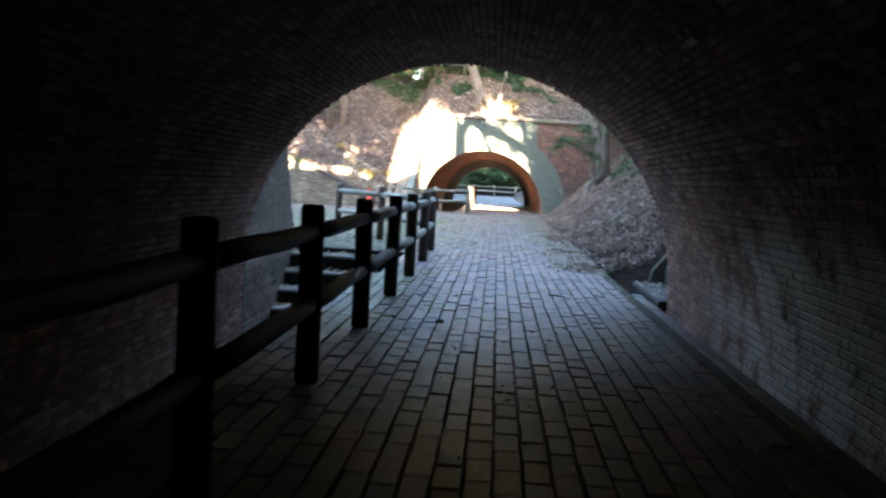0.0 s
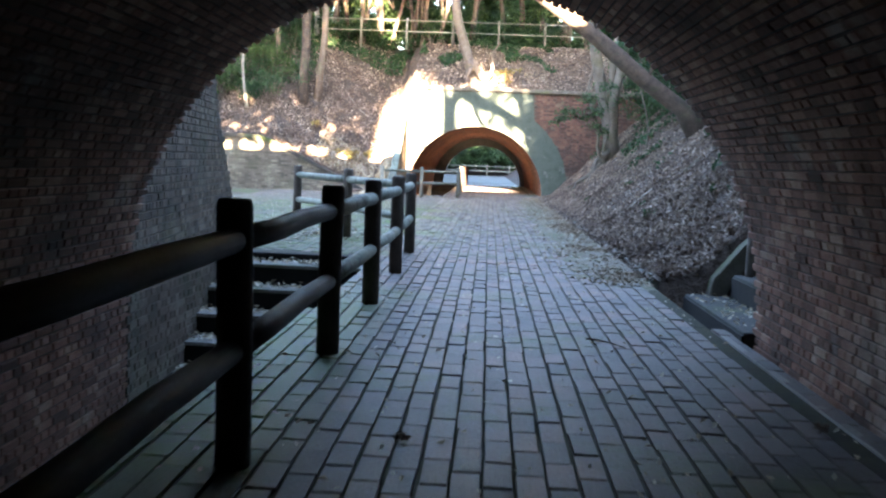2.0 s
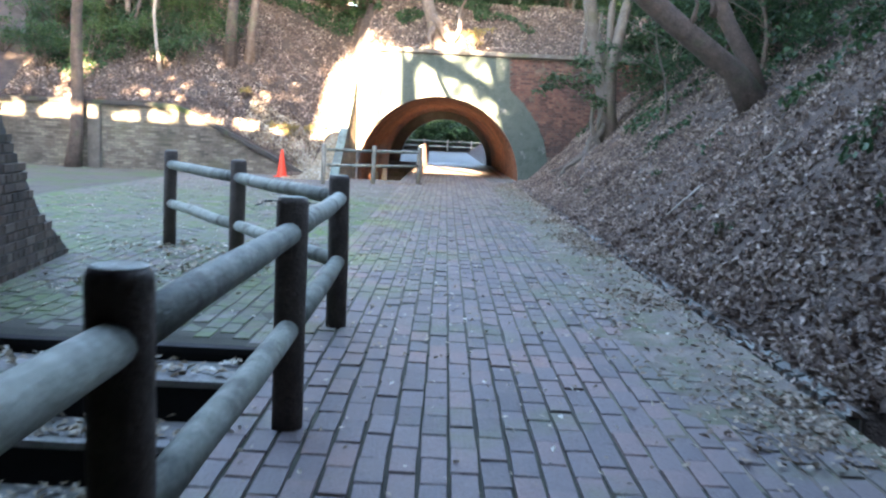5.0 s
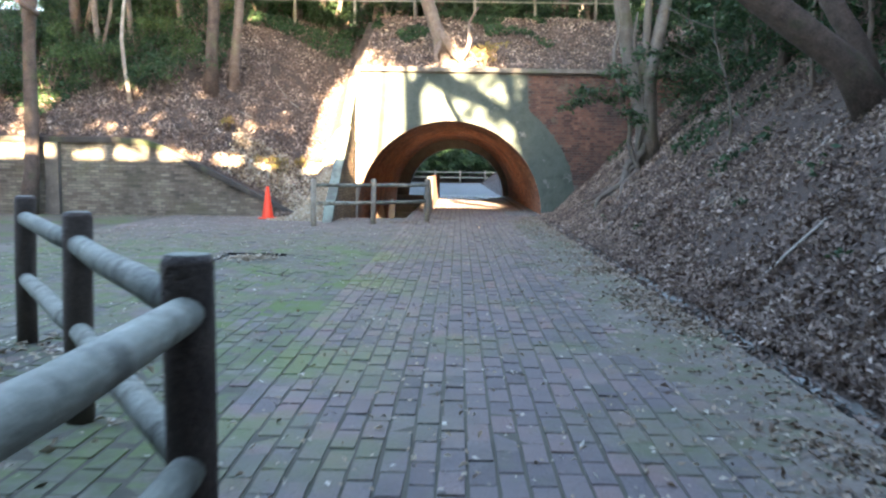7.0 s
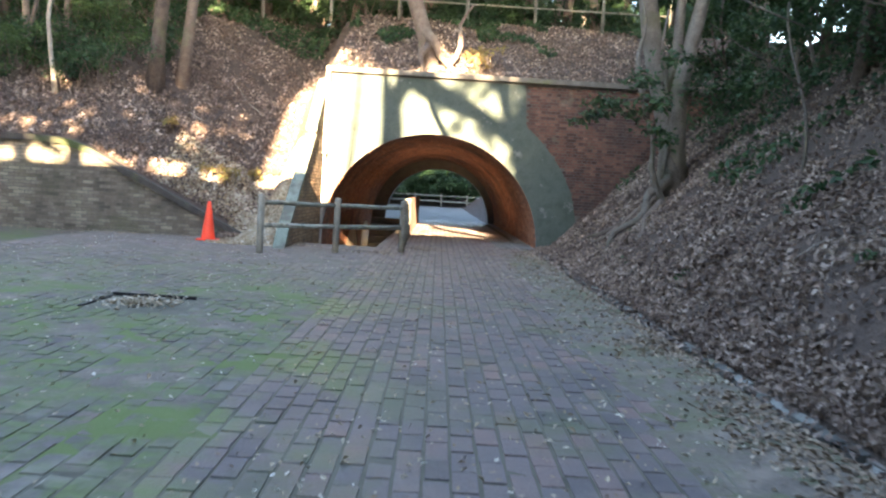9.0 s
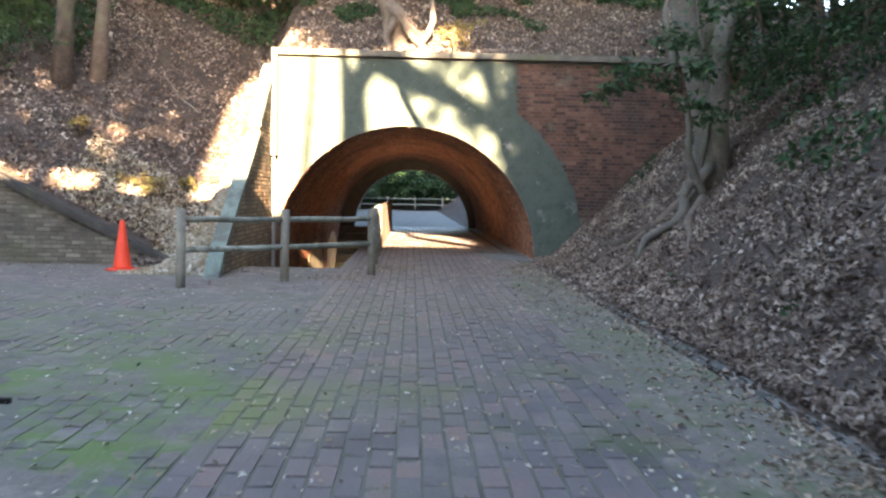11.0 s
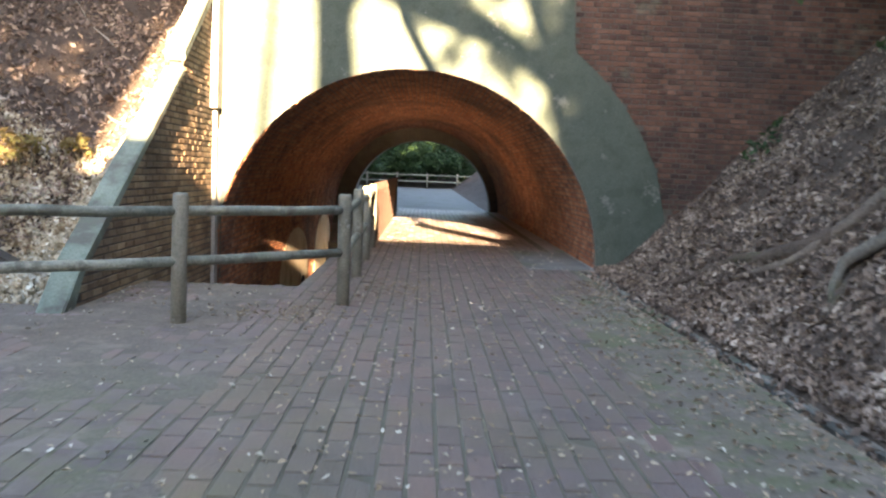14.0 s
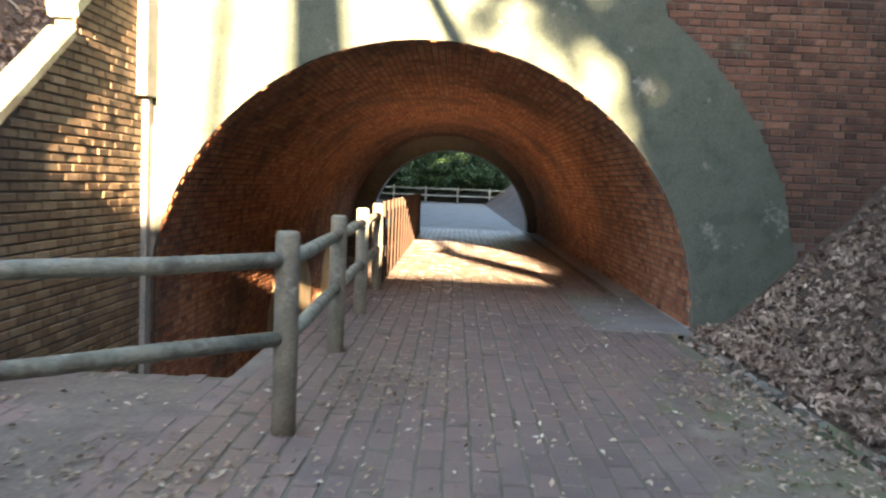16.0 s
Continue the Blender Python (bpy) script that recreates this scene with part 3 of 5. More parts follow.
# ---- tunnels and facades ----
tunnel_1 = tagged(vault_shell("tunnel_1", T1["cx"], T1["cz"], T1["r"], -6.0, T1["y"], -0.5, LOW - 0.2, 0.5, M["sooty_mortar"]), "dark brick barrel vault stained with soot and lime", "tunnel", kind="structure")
front_1 = tagged(arch_wall("tunnel_front_1", -14, 12, LOW, lambda x: 6.50 - 0.10 * min(1.0, max(0.0, (-4.6 - x) / 1.2)), T1["cx"], T1["cz"], T1["r"] + 0.003, T1["y"] - 0.4, T1["y"] - 0.002, M["mortar"]), "brick front of the first tunnel", "wall", kind="structure")
# Unseen wall, added to keep outside light from entering behind the start.
tagged(part("tunnel_end_1", box_bm(-3.9, 2.9, -6.4, -6.0, LOW - 0.3, 3.2), M["mortar"]), "unseen wall added to close off the first tunnel", "wall", kind="structure")
tunnel_2 = tagged(vault_shell("tunnel_2", T2["cx"], T2["cz"], T2["r"], T2["y"] - 0.05, EXIT2["y"], -0.5, LOW - 0.2, 0.45, M["mortar"]), "red brick barrel vault lit by sun from its mouth", "tunnel", kind="structure")
front_2 = tagged(arch_wall("tunnel_front_2", -3.02, 6.6, LOW, lambda x: 3.68, T2["cx"], T2["cz"], T2["r"] + 0.003, T2["y"], T2["y"] + 0.35, M["dull_mortar"]), "brick and rendered front of the second tunnel", "wall", kind="structure")
exit_2 = tagged(arch_wall("tunnel_exit_2", -3.3, 3.0, LOW, lambda x: 3.2, EXIT2["cx"], EXIT2["cz"], EXIT2["r"], EXIT2["y"] - 0.5, EXIT2["y"] + 0.2, M["mortar"]), "narrower brick arch at the far end of the tunnel", "wall", kind="structure")
tagged(part("hill_face", box_bm(-60, -3.3, 49.7, 50.1, -1, 5.4), M["bank"]), "earth face beyond the tunnel", "ground", kind="structure")
tagged(part("hill_face", box_bm(3.0, 60, 49.7, 50.1, -1, 5.4), M["bank"]), "earth face beyond the tunnel", "ground", kind="structure")


def render_top(x):
    return 3.64 if x < 1.45 else math.sqrt(max(0.0, 3.4 ** 2 - (x + 0.56) ** 2))


arch_wall("render_coat", -2.93, 2.835, -0.3, render_top, T2["cx"], T2["cz"], T2["r"] + 0.004, T2["y"] - 0.055, T2["y"] - 0.003, M["stucco"], front_2)["label"] = "grey-green cement render round the arch"
part("coping", box_bm(-3.06, 6.6, T2["y"] - 0.13, T2["y"] + 0.40, 3.68, 3.80, 0.02), M["coping"], front_2, "mossy stone coping")
part("corner_strip", box_bm(-3.02, -2.935, T2["y"] - 0.30, T2["y"] - 0.004, 1.83, 3.66, 0.008), M["concrete"], front_2)
part("corner_strip", box_bm(-3.02, -2.97, T2["y"] - 0.16, T2["y"] - 0.004, LOW, 1.82, 0.008), M["concrete"], front_2)


def prism(name, poly, axis, a, b, mat, parent=None, label="", bevel=0.0):
    """A flat outline pushed out along x or y."""
    bm = bmesh.new()
    lo = [bm.verts.new((a, p, q) if axis == "x" else (p, a, q)) for p, q in poly]
    hi = [bm.verts.new((b, p, q) if axis == "x" else (p, b, q)) for p, q in poly]
    bm.faces.new(lo)
    bm.faces.new(list(reversed(hi)))
    for i in range(len(poly)):
        j = (i + 1) % len(poly)
        bm.faces.new((lo[i], lo[j], hi[j], hi[i]))
    if bevel:
        bmesh.ops.bevel(bm, geom=list(bm.edges), offset=bevel, segments=2, affect="EDGES")
    return part(name, bm, mat, parent, label)


def inside(poly, x, y):
    hit = False
    for (ax, ay), (bx, by) in zip(poly, poly[1:] + poly[:1]):
        if (ay > y) != (by > y) and x < (bx - ax) * (y - ay) / (by - ay) + ax:
            hit = not hit
    return hit


# steps at the far end of the sunken floor
stair_far = tagged(new("stairs_far"), "pale concrete steps rising at the end of the sunken floor", "stairs", kind="structure")
for i in range(7):
    part("step", box_bm(-2.98, PATH_L - 0.13, 47.0 + 0.36 * i, 47.0 + 0.36 * i + 0.42, LOW + 0.232 * i - 0.1, LOW + 0.232 * (i + 1), 0.01), M["concrete"], stair_far)

# arched cream panels that paint patches of sun low in the second tunnel's wall
def niche(y0, y1, top):
    n = 14
    c, h = (y0 + y1) / 2, (y1 - y0) / 2
    poly = [(y0, LOW)] + [(c - h * math.cos(a), top - 0.9 + 0.9 * math.sin(a)) for a in np.linspace(0, math.pi, n)] + [(y1, LOW)]
    ob = prism("niche", poly, "x", -3.02, -2.974, M["cream"], tunnel_2, "arched cream panel painted as a patch of sun on the wall")
    prism("drain_hole", [(y1 - 1.1, LOW + 0.02)] + [(y1 - 0.75 - 0.35 * math.cos(a), LOW + 0.16 + 0.22 * math.sin(a)) for a in np.linspace(0, math.pi, 9)] + [(y1 - 0.4, LOW + 0.02)], "x", -2.99, -2.968, M["riser"], ob, "small dark arch low in the cream panel")


niche(39.6, 43.4, -0.12)
niche(44.6, 48.2, -0.05)

# wing wall beside the second tunnel, along the sunken floor
wing_outline = [(30.25, LOW), (35.0, LOW), (35.0, 3.60), (33.15, 2.26), (33.10, 2.10), (30.25, 0.24)]
wing = tagged(prism("wing_wall", wing_outline, "x", -3.18, -3.03, M["sooty_mortar"]), "red brick wing wall with a sloping cement cap", "wall", kind="structure")
prism("cap", [(30.1, -0.05), (30.3, 0.26), (33.08, 2.10), (33.08, 2.19), (30.26, 0.33), (29.85, -0.05)], "x", -3.21, -2.998, M["pale_render"], wing, "rendered sloping cap", 0.012)
prism("cap", [(33.10, 2.24), (34.6, 3.34), (34.6, 3.52), (33.06, 2.35)], "x", -3.22, -2.998, M["pale_render"], wing, "", 0.012)

# low wall at the back of the court
low_outline = [(-14, -0.3), (-4.05, -0.3), (-4.15, 0.0), (-7.25, 1.50), (-7.7, 1.63), (-8.2, 1.66), (-14, 1.66)]
back_wall = tagged(prism("court_wall", low_outline, "y", 31.82, 32.15, M["dull_mortar"]), "weathered brick retaining wall with a falling coping", "wall", kind="structure")
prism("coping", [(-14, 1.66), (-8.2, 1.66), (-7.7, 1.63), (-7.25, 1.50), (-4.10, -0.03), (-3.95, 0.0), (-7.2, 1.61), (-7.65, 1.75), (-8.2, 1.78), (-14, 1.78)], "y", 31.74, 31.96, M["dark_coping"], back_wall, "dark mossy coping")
part("pilaster", box_bm(-9.95, -9.62, 31.66, 31.812, -0.1, 1.655, 0.015), M["coping"], back_wall, "dark damp pilaster")

# battered wing wall at the mouth of the first tunnel
WA, WB = Vector((-3.02, 10.135, 0)), Vector((-3.83, 16.25, 0))
wdir = (WB - WA).normalized()
wlen = (WB - WA).length
butt_outline = [(0, LOW - 0.2), (3.02, LOW - 0.2), (3.02, -0.1), (wlen, -0.1), (wlen - 0.02, 0.06), (5.41, 0.45), (4.80, 0.98), (4.25, 1.55), (3.74, 2.15), (2.58, 3.5), (1.47, 5.2), (0, 6.2)]
bv = []
for u, z in butt_outline:
    p = WA + wdir * u
    bv.append((p.x, p.y, z))
nb = len(bv)
wn_side = Vector((wdir.y, -wdir.x, 0))
back = [tuple(Vector(p) - wn_side * 0.5) for p in bv]
butt = tagged(mesh_ob("wing_wall_2", bv + back, [tuple(range(nb)), tuple(reversed(range(nb, 2 * nb)))] + [(i, i + nb, (i + 1) % nb + nb, (i + 1) % nb) for i in range(nb)], M["dull_mortar"]), "grey weathered brick wing wall with a ragged falling end", "wall", kind="structure")

# ---- steps down to the sunken floor ----
STEPS = [(13.08, 0.0), (12.70, -0.085)] + [(12.70 - 0.36 * k, -0.085 - 0.228 * k) for k in range(1, 7)]
stair = tagged(new("stairs_down"), "concrete steps with near-black risers strewn with leaves", "stairs", kind="structure")
for i, (y1, z1) in enumerate(STEPS):
    below = STEPS[i + 1][1] if i + 1 < len(STEPS) else LOW
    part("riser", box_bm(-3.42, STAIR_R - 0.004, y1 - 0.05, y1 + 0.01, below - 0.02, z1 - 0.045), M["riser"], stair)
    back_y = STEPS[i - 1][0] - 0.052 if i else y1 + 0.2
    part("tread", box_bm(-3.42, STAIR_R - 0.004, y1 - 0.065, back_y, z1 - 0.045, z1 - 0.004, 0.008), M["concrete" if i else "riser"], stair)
cheek = []
for cy in (T1["y"] + 0.01, 13.07):
    wx = WA.x + (cy - WA.y) * wdir.x / wdir.y - 0.03
    cheek += [(-3.045, cy, LOW - 0.1), (-3.045, cy, -0.03), (-3.06, cy, -0.015), (wx, cy, 0.05), (wx, cy, LOW - 0.1)]
mesh_ob("cheek_wall", cheek, [(4, 3, 2, 1, 0), (5, 6, 7, 8, 9)] + [(i, (i + 1) % 5, (i + 1) % 5 + 5, i + 5) for i in range(5)], M["umber"], stair, "low brick cheek beside the steps")
part("core", box_bm(-3.42, STAIR_R - 0.004, 13.09, 13.23, LOW, -0.06), M["mortar"], stair)

# ---- steps up on the right ----
up = tagged(new("stairs_up"), "mossy concrete steps climbing the bank beside the tunnel mouth", "stairs", kind="structure")
for i in range(9):
    x0 = 2.05 if i == 0 else 2.49 + 0.28 * (i - 1)
    z1 = -0.14 + 0.24 * i
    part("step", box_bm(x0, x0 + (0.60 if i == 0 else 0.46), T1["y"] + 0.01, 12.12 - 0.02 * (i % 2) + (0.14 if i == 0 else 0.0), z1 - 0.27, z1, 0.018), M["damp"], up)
    part("riser", box_bm(x0 - 0.012, x0 + 0.02, T1["y"] + 0.012, 12.10 + (0.14 if i == 0 else 0.0), z1 - 0.27, z1 - 0.03, 0.004), M["riser"], up, "near-black riser")
prism("stringer", [(2.27, -0.25), (2.32, 0.03), (2.59, 0.37), (3.0, 0.79), (4.9, 2.5), (5.0, 2.2), (3.05, 0.62), (2.72, 0.31), (2.40, -0.25)], "y", 12.19, 12.36, M["coping"], up, "green mossy sloping stringer", 0.012)
handrail = tagged(new("handrail"), "dull steel pipe handrail beside the steps", "handrail")
tube_ob("post", [(2.62, 11.98, 0.06), (2.62, 11.98, 1.0)], [0.045, 0.045], M["pipe"], handrail, 14, cap_round=0.03)
tube_ob("rail", [(2.62, 11.98, 0.86), (3.3, 11.98, 1.46), (4.6, 11.98, 2.6)], [0.028] * 3, M["pipe"], handrail, 10)
tube_ob("post", [(3.9, 11.98, 1.0), (3.9, 11.98, 2.1)], [0.045, 0.045], M["pipe"], handrail, 14, cap_round=0.03)

# ---- fences ----
def log_post(parent, x, y, h, r, mat, seed, top=None, z=0.0):
    rnd = random.Random(seed)
    lean = (rnd.uniform(-0.012, 0.012), rnd.uniform(-0.012, 0.012))
    stem = tube_ob("post", [(x, y, z - 0.3), (x, y, z + h * 0.5), (x + lean[0], y + lean[1], z + h - 0.02), (x + lean[0], y + lean[1], z + h)], [r, r, r, r * 0.9], mat, parent, 18, 0.02, seed=seed)
    q = z + h + 0.001
    top_mesh = tube([(x + lean[0], y + lean[1], q - 0.004), (x + lean[0], y + lean[1], q + 0.002), (x + lean[0], y + lean[1], q + 0.004)], [r * 0.86, r * 0.84, r * 0.7], 18)
    mesh_ob("end_grain", *top_mesh, M["rail"], stem, "weathered grey end grain")


def fence_run(thing, pts, h, r, rails, rr, post_mat, rail_mats, seed, z=0.0):
    for i, (x, y) in enumerate(pts):
        log_post(thing, x, y, h, r, post_mat, seed + i, z=z)
    for i, ((ax, ay), (bx, by)) in enumerate(zip(pts, pts[1:])):
        d = Vector((bx - ax, by - ay, 0)).normalized() * r * 0.55
        for k, rz in enumerate(rails):
            mid = [(ax + (bx - ax) * u, ay + (by - ay) * u, z + rz + 0.008 * math.sin(7 * u + i + k)) for u in (0.0, 0.3, 0.6, 1.0)]
            a = Vector((ax, ay, z + rz)) + d
            b = Vector((bx, by, z + rz)) - d
            mid[0], mid[-1] = tuple(a), tuple(b)
            tube_ob("rail", mid, [rr * 0.96, rr, rr, rr * 0.94], rail_mats[min(i, len(rail_mats) - 1)], thing, 14, 0.02, seed=seed + 40 + i * 3 + k)


fence_1 = tagged(new("log_fence"), "fence of dark round timber posts and two weathered log rails", "fence", "fences")
f1 = [(-0.96, 0.7), (-0.96, 2.5), (-0.95, 4.28), (-0.95, 6.14), (-0.95, 8.02), (-0.95, 9.85), (-0.955, 11.75), (-0.995, 13.70), (-2.06, 15.46), (-3.165, 17.18)]
# The first four bays have darker rails than the rest.
fence_run(fence_1, f1, 0.968, 0.066, (0.825, 0.425), 0.05, M["post"], [M["dark_rail"]] * 4 + [M["rail"]], 11)
fence_2 = tagged(new("log_fence"), "fence of grey weathered timber posts with two thin rails", "fence", "fences")
f2 = [(-3.20, 28.80), (-2.095, 29.71), (-1.016, 30.80), (-1.05, 32.75), (-1.08, 34.55), (-1.10, 36.3)]
fence_run(fence_2, f2, 0.935, 0.056, (0.81, 0.45), 0.038, M["grey_post"], [M["rail"]], 61)

# Fence in the tunnel: shaded faces are coloured dark brown.
fence_3 = tagged(new("log_fence"), "fence of sawn timber posts and rails inside the tunnel, its shade painted dark brown", "fence", "fences")
for k in range(16):
    yk = 37.1 + 0.66 * k
    part("post", box_bm(-1.12, -1.085, yk - 0.06, yk + 0.06, -0.05, 0.95, 0.006), M["shade_board"], fence_3)
for rz in (0.86, 0.52, 0.18):
    part("rail", box_bm(-1.148, -1.122, 36.4, 47.2, rz - 0.05, rz + 0.05, 0.006), M["shade_board"], fence_3)

# ---- traffic cone, drain ----
cone = tagged(new("traffic_cone"), "red plastic traffic cone standing on the brick court", "cone")
part("base", box_bm(-4.75, -4.39, 30.69, 31.05, 0.0, 0.035, 0.012), M["cone"], cone)
tube_ob("body", [(-4.57, 30.87, 0.03), (-4.57, 30.87, 0.06), (-4.57, 30.87, 0.69), (-4.57, 30.87, 0.72)], [0.135, 0.125, 0.035, 0.026], M["cone"], cone, 24)
drain = tagged(new("drain_frame"), "square sunken drain full of dead leaves in the paving", "drain")
HX0, HX1, HY0, HY1 = -3.38, -2.60, 22.18, 23.05
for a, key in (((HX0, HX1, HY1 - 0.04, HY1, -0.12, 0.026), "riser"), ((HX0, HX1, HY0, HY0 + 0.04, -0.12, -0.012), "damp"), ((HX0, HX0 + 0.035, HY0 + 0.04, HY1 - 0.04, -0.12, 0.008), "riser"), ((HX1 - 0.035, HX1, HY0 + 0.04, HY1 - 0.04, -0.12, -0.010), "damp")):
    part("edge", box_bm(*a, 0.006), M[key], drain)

# ---- trees ----
def tree(base, top, r0, r1, seed, mat="bark", limbs=(), clumps=(), leaf="leaf", per=60, size=0.13, label="", sway=0.15, roots=0):
    """A swaying tapered trunk, its limbs (from, to, radius) and a crown of many leaves in uneven clumps."""
    t = tagged(new("tree"), label, "tree", "trees")
    line = wander(base, top, 9, sway, seed)
    line[0] = line[0] - Vector((0, 0, 0.35))
    rad = [r0 * 1.5] + [r0 * (1 - u) + r1 * u for u in np.linspace(0.05, 1, 9)]
    v, f = tube(line, rad, 12, 0.06, seed=seed)
    for k, (a, b, r) in enumerate(limbs):
        lv, lf = tube(wander(a, b, 6, 0.12 * (Vector(b) - Vector(a)).length ** 0.5, seed + k + 3), [r * (1 - 0.11 * i) for i in range(7)], 8, 0.05, seed=seed + k)
        o = len(v)
        v += lv
        f += [tuple(i + o for i in q) for q in lf]
    mesh_ob("trunk", v, f, M[mat], t, smooth=True)
    if clumps:
        P, Nn = clump_points(clumps, per, seed)
        g = np.random.default_rng(seed)
        leaf_mesh("crown", P, Nn, size * g.uniform(0.6, 1.3, len(P)), M[leaf], t, seed)
    return t


FAR = {"leaf": [], "leaf_light": []}


def shrub(x, y, z, r, seed, leaf="leaf", n=5, per=110, size=0.09, label="evergreen shrub with glossy leaves on the bank", tall=0.8, far=False):
    rnd = random.Random(seed)
    if far:
        cl = []
        for k in range(n):
            a, d = rnd.uniform(0, 6.3), r * rnd.uniform(0.2, 0.8)
            cl.append((x + d * math.cos(a), y + d * math.sin(a), z + r * rnd.uniform(0.5, 1.5) * tall, r * rnd.uniform(0.35, 0.6), 0.75))
        P, Nn = clump_points(cl, per, seed)
        FAR[leaf].append((P, Nn, size * np.random.default_rng(seed).uniform(0.6, 1.3, len(P))))
        return None
    s = tagged(new("shrub"), label, "shrub", "shrubs")
    v, f = [], []
    cl = []
    for k in range(n):
        a = rnd.uniform(0, 6.3)
        d = r * rnd.uniform(0.2, 0.8)
        tip = (x + d * math.cos(a), y + d * math.sin(a), z + r * rnd.uniform(0.5, 1.5) * tall)
        lv, lf = tube(wander((x, y, z - 0.15), tip, 4, 0.05, seed + k), [0.02, 0.017, 0.014, 0.01, 0.006], 5, seed=k)
        o = len(v)
        v += lv
        f += [tuple(i + o for i in q) for q in lf]
        cl.append((*tip, r * rnd.uniform(0.35, 0.6), 0.75))
    mesh_ob("stem", v, f, M["bark"], s, smooth=True)
    P, Nn = clump_points(cl, per, seed)
    g = np.random.default_rng(seed)
    leaf_mesh("foliage", P, Nn, size * g.uniform(0.6, 1.3, len(P)), M[leaf], s, seed)
    return s


def H(x, y):
    return land(x, y)


# leaning trunk over the bank, and its neighbour
tree((4.25, 21.0, H(4.25, 21.0) - 0.02), (0.15, 21.0, 5.0), 0.175, 0.14, 5, "bark", [((1.9, 21.0, 3.8), (2.6, 20.3, 8.2), 0.05), ((0.4, 21.0, 4.9), (-0.8, 20.6, 8.8), 0.09), ((3.2, 21.0, 2.75), (3.0, 20.9, 3.5), 0.05)],
     [(-0.8, 19.6, 9.6, 1.3, 0.6), (2.4, 19.3, 8.8, 1.2, 0.6)], label="brown tree leaning far out over the path from the bank", sway=0.10)
tree((4.35, 21.35, H(4.35, 21.35)), (2.0, 21.6, 5.9), 0.13, 0.09, 6, "bark", [((3.5, 21.4, 3.2), (4.6, 21.8, 6.2), 0.06)], [(2.0, 22.0, 8.6, 1.3, 0.6), (4.8, 21.6, 6.6, 1.1, 0.6)], label="slender brown tree behind the leaning trunk on the bank")
# twin trunk by the brick wall
tree((3.66, 30.0, H(3.66, 30.0)), (2.75, 30.2, 7.2), 0.20, 0.13, 7, "grey_bark",
     [((3.78, 30.0, 1.2), (3.85, 30.1, 7.0), 0.19), ((3.55, 29.8, 0.9), (3.05, 29.75, 2.6), 0.075), ((3.05, 29.75, 2.6), (2.85, 29.8, 4.6), 0.06), ((3.5, 29.9, 1.7), (3.1, 29.5, 0.95), 0.11), ((3.1, 29.5, 1.15), (2.45, 29.3, 0.35), 0.08), ((3.35, 29.75, 1.2), (3.25, 29.6, 4.4), 0.05), ((3.45, 30.0, 3.1), (4.0, 29.9, 6.5), 0.11),
      ((3.3, 29.8, 2.9), (2.2, 29.0, 2.8), 0.022), ((3.3, 29.8, 3.2), (2.5, 29.0, 3.2), 0.02)],
     [(2.1, 28.9, 2.55, 0.4, 0.4), (2.95, 28.8, 2.75, 0.5, 0.45), (3.0, 28.9, 2.35, 0.4, 0.45), (1.75, 28.9, 2.4, 0.25, 0.4), (2.25, 28.9, 2.75, 0.5, 0.4), (2.8, 29.0, 3.15, 0.5, 0.4), (1.95, 28.9, 2.5, 0.28, 0.4), (3.25, 29.0, 2.2, 0.4, 0.5), (2.6, 29.0, 2.6, 0.35, 0.5), (3.3, 28.9, 3.5, 0.5, 0.4), (3.4, 29.8, 7.2, 1.7, 0.5), (4.6, 29.9, 6.2, 1.3, 0.5), (2.6, 29.4, 6.6, 1.0, 0.5)],
     per=110, size=0.12, label="pale twin-stemmed tree with a leafy spray by the brick wall")
tree((3.80, 25.0, H(3.80, 25.0)), (3.6, 25.1, 4.8), 0.022, 0.013, 8, "grey_bark", [((3.74, 25.05, 2.6), (2.5, 24.7, 3.2), 0.014), ((3.7, 25.05, 3.3), (2.4, 25.4, 3.9), 0.014)],
     [(2.8, 25.9, 4.2, 0.6, 0.25), (3.6, 22.6, 4.6, 0.8, 0.3), (5.0, 22.0, 5.0, 1.0, 0.4), (3.3, 24.2, 4.4, 0.8, 0.4), (4.2, 24.5, 4.2, 0.7, 0.4), (4.0, 26.5, 3.6, 0.8, 0.3), (3.2, 26.5, 4.3, 0.7, 0.3), (5.0, 25, 4.6, 0.9, 0.4)], per=170, size=0.1, label="thin pale sapling on the leafy bank")
# flared tree above the tunnel mouth
tree((-0.75, 35.75, 3.95), (-1.9, 36.6, 10.5), 0.20, 0.12, 9, "bark",
     [((-0.85, 35.7, 4.6), (-1.0, 35.3, 3.75), 0.10), ((-0.95, 35.75, 4.9), (0.0, 35.4, 3.8), 0.13), ((-0.35, 35.7, 4.1), (0.15, 35.9, 5.6), 0.08), ((-1.5, 36.3, 7.5), (0.4, 37.2, 10.0), 0.08)],
     [(-1.9, 37, 11, 1.6, 0.6), (0.4, 37.3, 10.4, 1.2, 0.6)], label="brown tree with a flared root on top of the tunnel front", sway=0.32)
